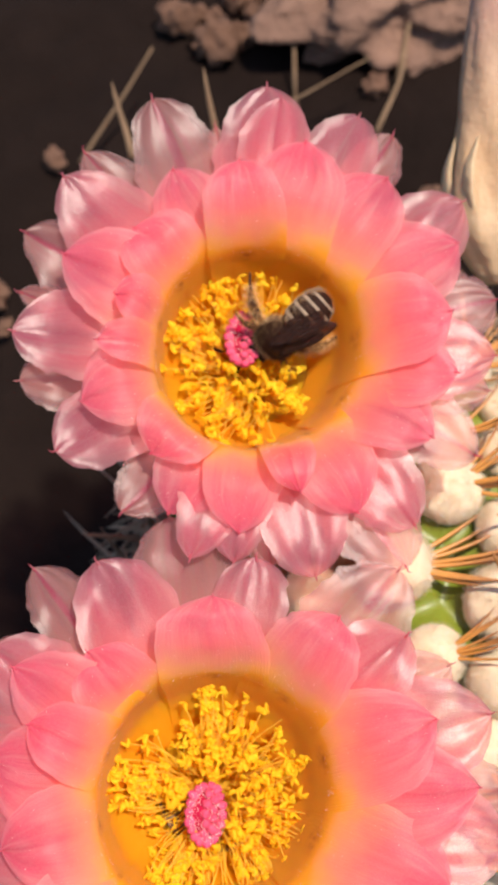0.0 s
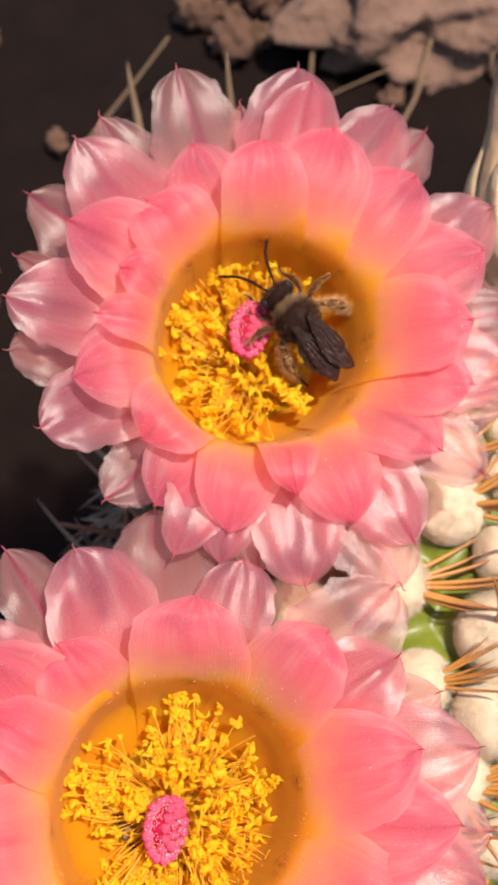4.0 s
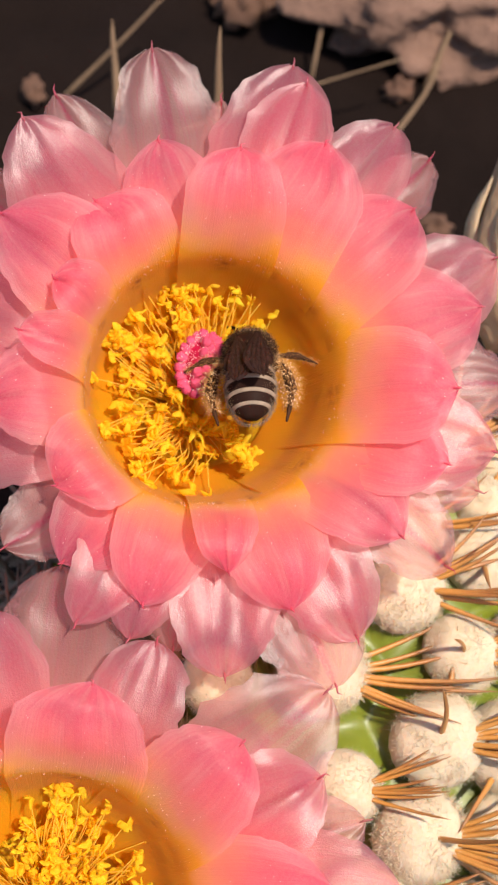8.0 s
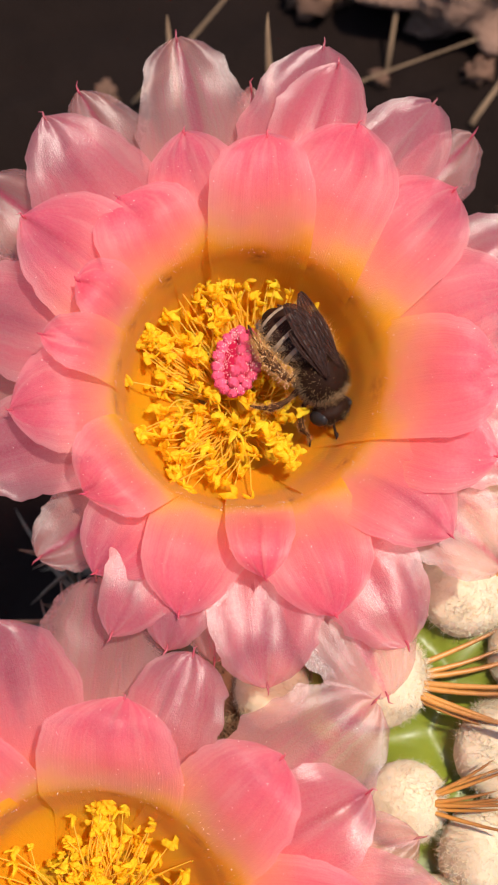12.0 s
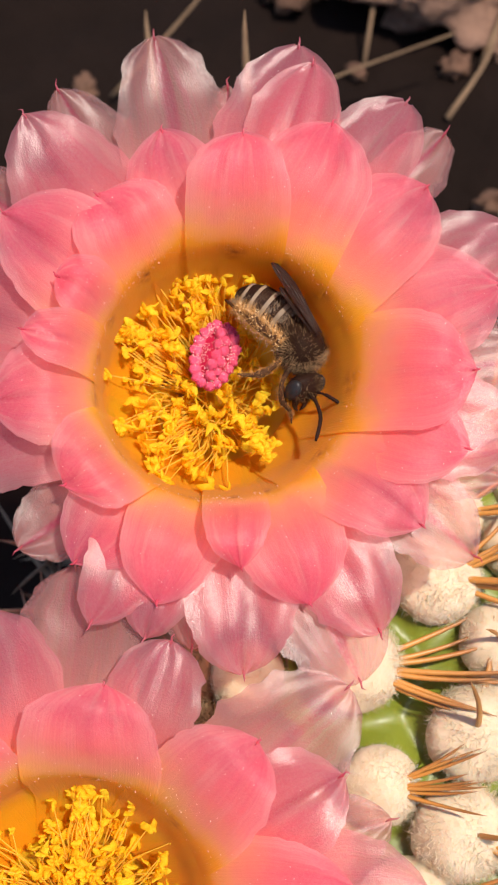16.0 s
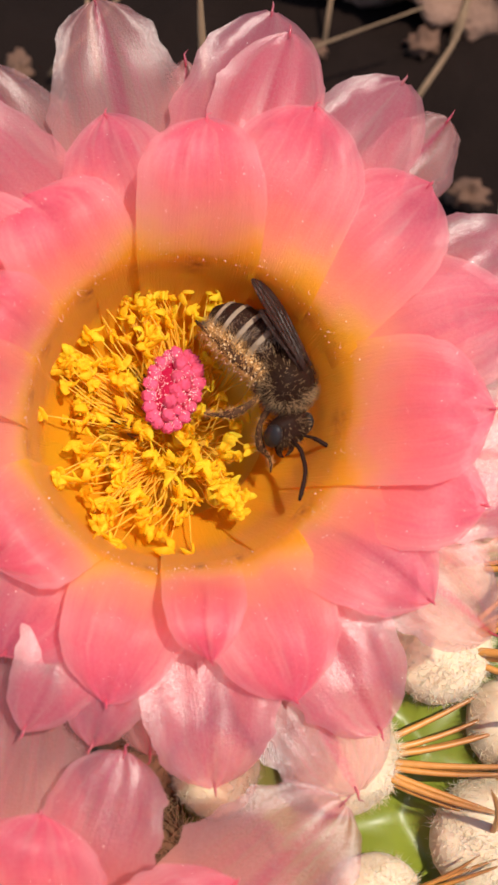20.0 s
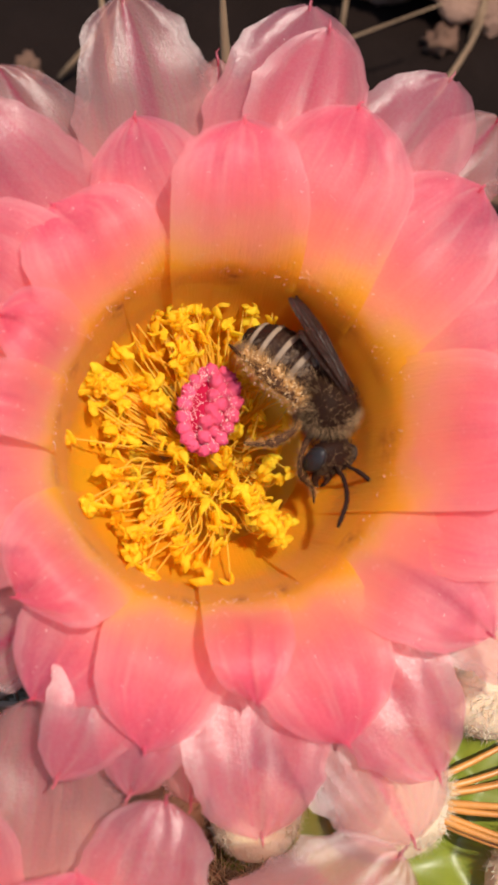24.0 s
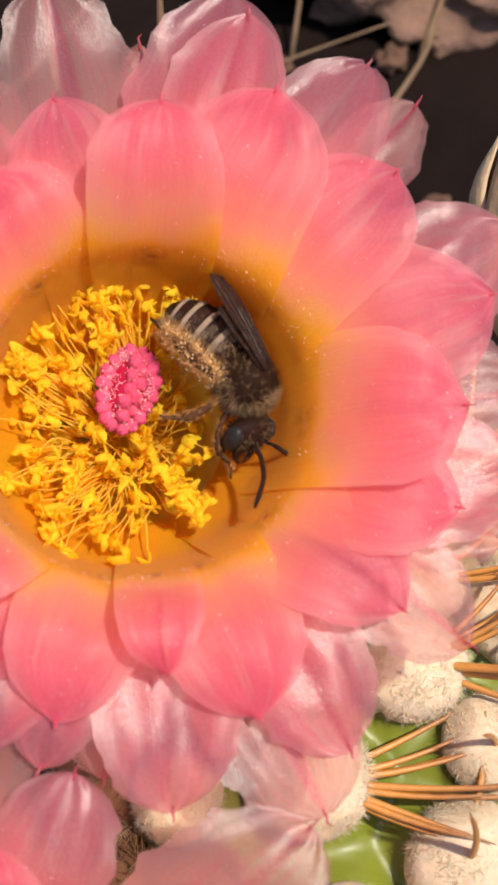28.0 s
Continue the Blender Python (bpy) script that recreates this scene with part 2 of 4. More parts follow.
M_WITHER = withered_material()
M_POLLEN = plain("pollen", (0.85, 0.50, 0.20), (1.0, 0.76, 0.46), 0.5, 5000, 0.2)
M_DUST = plain("pollen_dust", (0.95, 0.75, 0.62), (1.0, 0.92, 0.85), 0.5, 5000, 0.2)
M_BLACK = plain("bee_shell", (0.010, 0.0045, 0.003), (0.030, 0.013, 0.009), 0.5, 5000, 0.3, spec=0.03, distance=0.00004)
M_EYE = plain("bee_eye", (0.010, 0.009, 0.010), (0.03, 0.024, 0.024), 0.3, 14000, 0.4, spec=0.12, distance=0.00003)
M_FUR = plain("bee_fur", (0.16, 0.085, 0.042), (0.44, 0.27, 0.14), 0.7, 3000, 0.2, spec=0.0)
M_SCOPA = plain("leg_brush", (0.30, 0.125, 0.035), (0.64, 0.34, 0.12), 0.6, 3000, 0.2, spec=0.0)
M_FUR_DARK = plain("bee_fur_dark", (0.016, 0.008, 0.005), (0.052, 0.024, 0.012), 0.7, 3000, 0.2, spec=0.0)
M_BAND = plain("bee_band", (0.07, 0.045, 0.03), (0.36, 0.25, 0.165), 0.8, 6000, 0.7, distance=0.00008)
M_LEG = plain("bee_leg", (0.022, 0.010, 0.006), (0.075, 0.030, 0.013), 0.55, 4000, 0.4, spec=0.04, distance=0.00005)


def spine_material():
    n = Nodes("golden_spine")
    s = n.add("SeparateXYZ", {0: n.coords("UV")}).outputs[0]
    col = n.ramp(s, [(0.0, (0.42, 0.19, 0.040)), (0.45, (0.42, 0.17, 0.030)), (0.75, (0.24, 0.075, 0.022)), (1.0, (0.10, 0.03, 0.015))])
    col = n.mix(0.35, col, n.mix(n.noise(1800, 3, n.coords()), (0.24, 0.10, 0.02), (0.56, 0.30, 0.08)))
    b = n.add("BsdfPrincipled", {"Base Color": col, "Roughness": 0.45, "Normal": n.bump(n.noise(4000, 2, n.coords()), 0.3, 0.0001)})
    return n.end(b.outputs[0])


M_SPINE = spine_material()


def wing_material():
    n = Nodes("bee_wing")
    uv = n.coords("UV")
    split = n.add("SeparateXYZ", {0: uv})
    net = n.add("TexVoronoi", {"Scale": 3.2, "Vector": n.add("VectorMath", {0: uv, 1: (0.9, 1.8, 1.0)}, operation="MULTIPLY", use_clamp=None).outputs[0], "Randomness": 0.9}, feature="DISTANCE_TO_EDGE").outputs["Distance"]
    ribs = n.math("ABSOLUTE", n.math("SINE", n.math("MULTIPLY_ADD", n.noise(2.0, 2, uv), 3.0, n.math("MULTIPLY", split.outputs[1], 15.0))))
    vein = n.math("MAXIMUM", n.math("LESS_THAN", net, 0.022), n.math("LESS_THAN", ribs, 0.16))
    col = n.mix(vein, n.mix(n.noise(900, 3, n.coords()), (0.022, 0.010, 0.008), (0.060, 0.027, 0.020)), (0.010, 0.005, 0.004))
    film = n.add("BsdfPrincipled", {"Base Color": col, "Roughness": 0.38, "Specular IOR Level": 0.12, "Normal": n.bump(n.math("ADD", ribs, n.math("MULTIPLY", net, 3.0)), 0.8, 0.00012)})
    clear = n.add("BsdfTransparent", {"Color": (0.40, 0.25, 0.19)})
    mixed = n.add("MixShader", {0: n.math("MULTIPLY_ADD", vein, 0.25, 0.68), 1: clear.outputs[0], 2: film.outputs[0]})
    return n.end(mixed.outputs[0])


M_WING = wing_material()


# ---- building blocks ----
def mesh_of(name, verts, faces, material, uvs=None, smooth=True):
    """A mesh from points in millimetres; uvs: one (u, v) a point."""
    me = bpy.data.meshes.new(name)
    me.from_pydata([(x * MM, y * MM, z * MM) for x, y, z in verts], [], faces)
    me.materials.append(material)
    if uvs:
        layer = me.uv_layers.new(name="UVMap")
        loops = np.zeros(len(me.loops), dtype=np.int32)
        me.loops.foreach_get("vertex_index", loops)
        layer.data.foreach_set("uv", np.array(uvs, dtype=np.float32)[loops].ravel())
    if smooth:
        me.polygons.foreach_set("use_smooth", [True] * len(me.polygons))
    me.update()
    return me


def put(name, me, parent=None, m=None, label=""):
    ob = new(name, me)
    if parent is not None:
        ob.parent = parent
    if m is not None:
        ob.matrix_basis = m
    return tagged(ob, label)


def thing(name, m, label, category, group="", kind=""):
    return put_empty(name, m, label, category, group, kind)


def put_empty(name, m, label, category, group, kind):
    ob = new(name)
    ob.empty_display_size = 0.002
    ob.matrix_basis = m
    return tagged(ob, label, category, group, kind)


def ring_axes(d):
    d = Vector(d).normalized()
    a = d.cross(Vector((0, 0, 1)) if abs(d.z) < 0.9 else Vector((1, 0, 0))).normalized()
    return a, d.cross(a)


def tube(points, radii, sides=6, flat=1.0):
    """Points, faces and (along, round) of a round-ended tube through the points."""
    pts = [Vector(p) for p in points]
    verts, faces, uvs = [], [], []
    last = None
    for i, p in enumerate(pts):
        d = pts[min(i + 1, len(pts) - 1)] - pts[max(i - 1, 0)]
        if last is None:
            a, b = ring_axes(d)
        else:
            d.normalize()
            a = (last - d * last.dot(d)).normalized()
            b = d.cross(a)
        last = a
        for k in range(sides):
            w = 2 * math.pi * k / sides
            verts.append(p + (a * math.cos(w) + b * math.sin(w) * flat) * radii[i])
            uvs.append((i / (len(pts) - 1), k / sides))
    for i in range(len(pts) - 1):
        for k in range(sides):
            j = (k + 1) % sides
            faces.append((i * sides + k, i * sides + j, (i + 1) * sides + j, (i + 1) * sides + k))
    faces.append(tuple(range(sides - 1, -1, -1)))
    faces.append(tuple(range((len(pts) - 1) * sides, len(pts) * sides)))
    return verts, faces, uvs


def joined(pieces):
    verts, faces, uvs = [], [], []
    for v, f, u in pieces:
        n = len(verts)
        verts += list(v)
        faces += [tuple(i + n for i in q) for q in f]
        uvs += list(u)
    return verts, faces, uvs


def ball(center, radii, rings=10, sides=14, rough=0.0, seed=0.0, freq=1.0, turn=None):
    """A closed ellipsoid whose skin noise makes uneven."""
    verts, faces, uvs = [], [], []
    c = Vector(center)
    for i in range(rings + 1):
        a = math.pi * i / rings
        for k in range(sides):
            w = 2 * math.pi * k / sides
            d = Vector((math.sin(a) * math.cos(w), math.sin(a) * math.sin(w), math.cos(a)))
            g = 1 + rough * noise.noise(d * freq + Vector((seed, seed * 1.7, -seed)))
            p = Vector((d.x * radii[0], d.y * radii[1], d.z * radii[2])) * g
            if turn is not None:
                p = turn @ p
            verts.append(c + p)
            uvs.append((i / rings, k / sides))
    for i in range(rings):
        for k in range(sides):
            j = (k + 1) % sides
            q = (i * sides + k, (i + 1) * sides + k, (i + 1) * sides + j, i * sides + j)
            if i == 0:
                q = (k, sides + k, sides + j)
            elif i == rings - 1:
                q = (i * sides + k, (i + 1) * sides + k, i * sides + j)
            faces.append(q)
    return verts, faces, uvs


def hairs(roots, length, width, rng, comb=None, spread=0.5):
    """Thin three-sided hairs from (point, normal) pairs."""
    verts, faces, uvs = [], [], []
    for p, d in roots:
        d = Vector(d) + Vector((rng.uniform(-1, 1), rng.uniform(-1, 1), rng.uniform(-1, 1))) * spread
        if comb is not None:
            d += Vector(comb)
        d.normalize()
        a, b = ring_axes(d)
        ln = length * rng.uniform(0.6, 1.25)
        n = len(verts)
        p = Vector(p)
        for k in range(3):
            w = 2 * math.pi * k / 3
            verts.append(p + (a * math.cos(w) + b * math.sin(w)) * width)
        verts.append(p + d * ln)
        uvs += [(0, 0), (0, 0), (0, 0), (1, 0)]
        faces += [(n, n + 1, n + 3), (n + 1, n + 2, n + 3), (n + 2, n, n + 3)]
    return verts, faces, uvs


def curve_through(points, n):
    """n+1 points along a smooth line through the given ones."""
    pts = [Vector(p) for p in points]
    pts = [pts[0] * 2 - pts[1]] + pts + [pts[-1] * 2 - pts[-2]]
    out = []
    segs = len(pts) - 3
    for i in range(n + 1):
        u = segs * i / n
        k = min(int(u), segs - 1)
        u -= k
        a, b, c, d = pts[k:k + 4]
        out.append(0.5 * (2 * b + (c - a) * u + (2 * a - 5 * b + 4 * c - d) * u * u + (3 * b - a - 3 * c + d) * u ** 3))
    return out


# ---- ground ----
def build_ground():
    steps = [i * 0.006 for i in range(30)] + [0.30, 0.36, 0.45, 0.6, 0.9, 1.5, 3, 8, 25, 100, 500, 2000]
    axis = [-v for v in steps[:0:-1]] + steps
    n = len(axis)
    verts, faces = [], []
    for y in axis:
        for x in axis:
            near = max(0.0, 1 - math.hypot(x, y) / 0.5)
            z = near * (0.006 * noise.noise(Vector((x, y, 0)) * 28) + 0.0025 * noise.noise(Vector((x, y, 3)) * 110))
            verts.append((x / MM, (y + 0.05) / MM, z / MM - 2.0))
    for j in range(n - 1):
        for i in range(n - 1):
            faces.append((j * n + i, j * n + i + 1, (j + 1) * n + i + 1, (j + 1) * n + i))
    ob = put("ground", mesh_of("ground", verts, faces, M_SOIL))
    tagged(ob, "dry soil with shade in its near-black colour, littered with stones and straw", "ground", kind="structure")


build_ground()


def build_stones():
    rng = random.Random(11)
    shapes = [mesh_of("stone", *ball((0, 0, 0), (1, rng.uniform(0.7, 1), rng.uniform(0.5, 0.8)), 12, 16, 0.9, i * 3.1, 2.3)[:2], M_STONE) for i in range(6)]
    v, f, u = ball((0, 0, 0), (34, 24, 13), 50, 80, 0.45, 5.0, 2.2)
    v = [p * (1 + 0.10 * noise.noise(p * 0.12) + 0.05 * noise.noise(p * 0.4) - 0.22 * max(0, noise.noise(p * 0.22 + Vector((9, 0, 0))))) for p in v]
    tagged(put("rock", mesh_of("rock", v, f, M_ROCK), None, pose(0.062, 0.168, 0.006, 0, 0, 20)), "pitted reddish tan rock lying on dry soil", "rock")
    for i in range(74):
        x, y = rng.gauss(0.045, 0.05), rng.gauss(0.13, 0.05)
        s = rng.uniform(1.5, 5)
        if i >= 34:
            x, y, s = rng.gauss(0.046, 0.020), 0.159 + abs(rng.gauss(0.006, 0.012)), rng.uniform(2.0, 6.5)
        ob = put("stone", shapes[i % 6], None, pose(x, y, s * 0.35 * MM, 0, 0, rng.uniform(0, 360)) @ Matrix.Scale(s, 4))
        tagged(ob, "rough reddish brown stone lying on dry soil", "stone", "stones on the soil")


build_stones()


# ---- cactus ----
FLOWER_A = pose(0.0003, -0.0007, 0.1036, 18.9, 1.2, 0)
FLOWER_B = pose(-0.0135, -0.0480, 0.0905, 19.0, 0, 0)
CACTUS_AT = Vector((18, -12, 38))
CACTUS_R = Vector((36, 45, 42))


def on_cactus(d, out=0.0):
    d = Vector(d).normalized()
    k = 1 / math.sqrt((d.x / CACTUS_R.x) ** 2 + (d.y / CACTUS_R.y) ** 2 + (d.z / CACTUS_R.z) ** 2)
    return d * (k + out)


def clear_of_flowers(p):
    """True where a cushion would not stand under the two flower tubes."""
    for a, b in ((Vector((4, 2, 72)), Vector((0, 1, 103))), (Vector((-8, -30, 62)), Vector((-14, -50, 85)))):
        k = max(0.0, min(1.0, (p - a).dot(b - a) / (b - a).length_squared))
        if (p - a.lerp(b, k)).length < 19:
            return False
    return True


def areole_ways():
    """Directions of the woolly cushions, on a golden spiral."""
    ways = []
    n = 280
    for i in range(n):
        z = 1 - (i + 0.5) * 2 / n
        if z < -0.55:
            break
        a = i * 2.399963
        r = math.sqrt(1 - z * z)
        ways.append(Vector((r * math.cos(a), r * math.sin(a), z)))
    near = (Vector((13.5, -20.5, 79)) - CACTUS_AT).normalized()
    ways = [w for w in ways if w.angle(near) > 0.155 and clear_of_flowers(on_cactus(w) + CACTUS_AT)]
    return [near] + ways


def matted_ways():
    """Directions of the flattened brown tufts from which the flower tubes rise."""
    ways = []
    for i in range(300):
        z = 1 - (i + 0.5) * 2 / 300
        if z < -0.2:
            break
        a = i * 2.399963
        w = Vector((math.sqrt(1 - z * z) * math.cos(a), math.sqrt(1 - z * z) * math.sin(a), z))
        if not clear_of_flowers(on_cactus(w) + CACTUS_AT):
            ways.append(w)
    return ways


AREOLES = areole_ways()


def build_cactus():
    cactus = thing("cactus", Matrix.Translation(CACTUS_AT * MM), "round green cactus with white wool and golden spines", "cactus")
    rows, cols = 110, 200
    dirs = np.array([tuple(w) for w in AREOLES])
    verts, faces = [], []
    for i in range(rows + 1):
        a = math.pi * (0.001 + 0.80 * i / rows)
        for k in range(cols):
            w = 2 * math.pi * k / cols
            d = np.array((math.sin(a) * math.cos(w), math.sin(a) * math.sin(w), math.cos(a)))
            near = np.sort(np.arccos(np.clip(dirs @ d, -1, 1)))[:2]
            lift = 4.2 * math.exp(-((near[0] / 0.16) ** 2)) - 1.0 * math.exp(-(((near[1] - near[0]) / 0.11) ** 2))
            verts.append(tuple(on_cactus(d, lift - 2.0)))
    for i in range(rows):
        for k in range(cols):
            j = (k + 1) % cols
            faces.append((i * cols + k, (i + 1) * cols + k, (i + 1) * cols + j, i * cols + j))
    put("body", mesh_of("body", verts, faces, M_SKIN), cactus)
    rng = random.Random(5)
    wools = []
    for i in range(5):
        v, f, u = ball((0, 0, 0.8), (4.6, 4.6, 3.7), 18, 26, 0.10, i * 2.3, 1.6)
        roots = []
        for _ in range(2600):
            z, a = rng.uniform(-0.1, 1), rng.uniform(0, 6.283)
            r = math.sqrt(max(0, 1 - z * z))
            d = Vector((r * math.cos(a), r * math.sin(a), z))
            roots.append(((d.x * 4.5, d.y * 4.5, 0.8 + d.z * 3.6), d + Vector((0, 0, 0.3))))
        wools.append(mesh_of("areole", *joined([(v, f, u), hairs(roots, 0.95, 0.026, rng, None, 1.4)])[:2], M_WOOL))
    spines, old_spines = [], []
    for i in range(8):
        ln = rng.uniform(9, 15)
        bend = rng.uniform(0.0, 0.28)
        pts = [(bend * ln * (q / 7) ** 2, 0.08 * math.sin(q), ln * q / 7) for q in range(8)]
        v, f, u = tube(pts, [0.46 - 0.043 * q for q in range(7)] + [0.03], 7, 0.7)
        spines.append(mesh_of("spine", v, f, M_SPINE, u))
        old_spines.append(mesh_of("spine", [p * 3.0 for p in v], f, M_OLD_SPINE, u))
    old_cushion = mesh_of("areole", *ball((0, 0, 0.6), (3.2, 3.2, 1.6), 8, 12, 0.4, 7.0, 2.6)[:2], M_OLD_SPINE)
    for i, w in enumerate(AREOLES):
        turn = w.to_track_quat("Z", "Y").to_matrix().to_4x4()
        turn = turn @ pose(0, 0, 0, 0, 0, rng.uniform(0, 360))
        turn_in = turn.to_3x3()
        m = Matrix.Translation(on_cactus(w, 1.1) * MM) @ turn
        young = w.angle(Vector((0.45, -0.30, 0.84))) < 0.95
        are = put("areole", wools[i % 5], cactus, m @ Matrix.Scale(rng.uniform(0.85, 1.15) * (0.95 if young else 0.45), 4), "tuft of white wool" if young else "bare old spine cushion")
        if not young:
            are.data = old_cushion
        count = 11 if i == 0 else 12 if young else 7
        for k in range(count):
            lean = rng.uniform(52, 80) if k > 0 else rng.uniform(15, 35)
            m = pose(0, 0, 0.0008, 0, 0, k * 360 / count * 2.6 + rng.uniform(-15, 15)) @ pose(0, 0, 0, 0, lean, 0)
            if i == 0 or young and k % 4:
                way = Vector((1, rng.uniform(-0.75, 0.35), rng.uniform(0.0, 0.3))) if i == 0 else w * rng.uniform(0.3, 0.9) + Vector((1, rng.uniform(-0.6, 0.5), 0))
                m = Matrix.Translation((0, 0, 0.0008)) @ (turn_in.inverted() @ way).to_track_quat("Z", "Y").to_matrix().to_4x4() @ Matrix.Scale(1.25 if i == 0 else 1.1, 4)
            tip = Matrix.Translation(CACTUS_AT * MM) @ are.matrix_basis @ m @ Vector((0, 0, 0.011))
            if i and any(math.hypot(q.x, q.y) < 0.034 and q.z > -0.017 for q in (FLOWER_A.inverted() @ tip, FLOWER_B.inverted() @ tip)):
                continue
            put("spine", (spines if young else old_spines)[rng.randrange(8)], are, m)
    tuft = []
    v, f, u = ball((0, 0, 0.3), (4.2, 4.2, 2.2), 10, 16, 0.4, 3.0, 2.0)
    for _ in range(700):
        z, a = rng.uniform(-0.1, 1), rng.uniform(0, 6.283)
        r = math.sqrt(max(0, 1 - z * z))
        tuft.append(((r * math.cos(a) * 4, r * math.sin(a) * 4, 0.3 + z * 2), (r * math.cos(a), r * math.sin(a), z)))
    mat = mesh_of("matted_wool", *joined([(v, f, u), hairs(tuft, 2.6, 0.05, rng, None, 1.4)])[:2], M_TUBE)
    for w in matted_ways():
        put("matted_wool", mat, cactus, Matrix.Translation(on_cactus(w, 0.6) * MM) @ w.to_track_quat("Z", "Y").to_matrix().to_4x4() @ Matrix.Scale(rng.uniform(0.8, 1.3), 4), "matted brown wool")
    # long spines that stand up behind the flowers
    for base, tip in (((3.4, 58.0, 69.6), (2.9, 66.0, 83.9)), ((-10.6, 79.2, 52.4), (-11.8, 90.0, 61.0))):
        a, b = Vector(base) - CACTUS_AT, Vector(tip) - CACTUS_AT
        v, f, u = tube([a.lerp(b, q / 6) + Vector((0.12 * math.sin(q), 0, 0)) for q in range(7)], [0.75, 0.7, 0.65, 0.58, 0.48, 0.35, 0.05], 7)
        put("spine", mesh_of("spine", v, f, M_STRAW, u), cactus, None, "long dull tan spine")
    return cactus


build_cactus()


# ---- flowers ----
def mouth_at(az):
    """The throat is a little wider towards the upper side, where the sun comes in."""
    return 1 + 0.08 * max(0.0, math.cos(radians(az - 62))) - 0.06 * max(0.0, math.cos(radians(az + 60)))


def petal_mesh(reach, top, width, lift, layer, seed, plain_mouth, az):
    """One petal that stands along +x: it climbs the throat's wall, bends over the rim and runs out to a small point."""
    rng = random.Random(seed)
    mouth = plain_mouth * mouth_at(az)
    steep = 0.5 + 0.5 * math.cos(radians(az - 170))
    rim = mouth + 0.35 * layer - 0.5 * (lift - 0.8)
    inset = 0.3 * layer - 0.22 * (lift - 0.8)
    low = -1.3 - 0.7 * layer + 0.45 * lift
    span = reach - rim
    up = lift * 0.5
    cup = max(0.0, math.cos(radians(az - 150))) * (0.2, 0.75, 1.1)[layer]
    line = [(mouth * 0.44 + 0.3 * layer, -13.2), (mouth * (0.74 + 0.14 * steep) + inset, -9.0 - 0.3 * layer), (mouth * (0.89 + 0.09 * steep) + inset, -4.6 - 0.4 * layer), (rim + 0.5, low),
            (rim + 0.36 * span, low + (top - low) * 0.62 + 0.9 - 0.2 * layer + up - 0.8 * cup), (rim + 0.72 * span, top + 0.7 - 0.1 * layer + up * 0.7 - 1.9 * cup), (reach, top)]
    rows, cols = 42, 24
    profile = curve_through([(r, h, 0) for r, h in line], rows)
    twist = radians(rng.uniform(-7, 1))
    curl = rng.uniform(-0.35, 0.7)
    blunt, taper = rng.uniform(*((0.58, 0.82), (0.46, 0.66), (0.42, 0.60))[layer]), rng.uniform(1.9, 2.5)
    wave = rng.uniform(0, 6)
    skew = rng.uniform(-0.05, 0.05) * width
    ragged = (0.05, 0.10, 0.15)[layer]
    verts, faces, uvs = [], [], []
    for i, p in enumerate(profile):
        s = i / rows
        wide = (0.63, 0.67, 0.69)[layer]
        q = min(1.0, s / wide)
        base = (0.86, 0.9, 0.5)[layer]
        half = 0.5 * width * (base + (1 - base) * q * q * (3 - 2 * q))
        if s > wide:
            half *= max(0.0, 1 - ((s - wide) / (1.002 - wide)) ** taper) ** blunt
        half = max(half, 0.05)
        flat = max(0.0, min(1.0, (s - 0.52) / 0.25))
        tan = profile[min(i + 1, rows)] - profile[max(i - 1, 0)]
        tan.normalize()
        for k in range(cols + 1):
            c = k / cols * 2 - 1
            rag = 1 + (ragged * noise.noise(Vector((s * 26, seed, c * 1.5))) + 0.6 * ragged * noise.noise(Vector((s * 80, c * 3, seed))) if s > 0.70 else 0)
            x = c * half * rag
            r, h = p.x, p.y
            rr = r * mouth_at(az + math.degrees(x / r)) / mouth_at(az) + 0.08 * c
            wx, wy = rr * math.cos(x / r), rr * math.sin(x / r)
            bend = skew * flat * math.sin(math.pi * min(1.0, (s - 0.5) * 2)) if s > 0.5 else 0.0
            lift_here = flat * (curl * c * c * half / width * 1.7 + 0.22 * math.sin(s * 9 + wave + c * 2) * abs(c)
                                + x * math.tan(twist) * 0.8 - 0.10 * math.exp(-(c / 0.16) ** 2) * s * s
                                + 0.008 * math.sin(c * 15 + seed + 2 * noise.noise(Vector((s * 4, seed, 0))))
                                + 0.26 * noise.noise(Vector((s * 5, c * 2.2, seed * 0.7))) * width / 8
                                + 0.045 * noise.noise(Vector((s * 14, c * 5, seed * 0.3))))
            vx = wx * (1 - flat) + r * flat - tan.y * lift_here
            vy = wy * (1 - flat) + (x + bend) * flat
            verts.append((vx, vy, h + tan.x * lift_here))
            uvs.append((s, k / cols))
    n = cols + 1
    for i in range(2 if layer == 0 else 8, rows):
        for k in range(cols):
            faces.append((i * n + k, (i + 1) * n + k, (i + 1) * n + k + 1, i * n + k + 1))
    tip = profile[-1]
    spike = (0.35, 0.65, 0.8)[layer]
    pts = [(tip.x - 0.5, 0, tip.y + 0.02), (tip.x, 0.04, tip.y + 0.08), (tip.x + spike * 0.6, rng.uniform(-0.15, 0.15), tip.y + 0.2), (tip.x + spike, rng.uniform(-0.35, 0.35), tip.y + rng.uniform(0.1, 0.5))]
    base = len(verts)
    v, f, u = tube(pts, [0.05, 0.13, 0.08, 0.02], 5)
    verts += [tuple(p) for p in v]
    uvs += [(0.995, 0.5)] * len(v)
    faces += [tuple(q + base for q in g) for g in f]
    return verts, faces, uvs


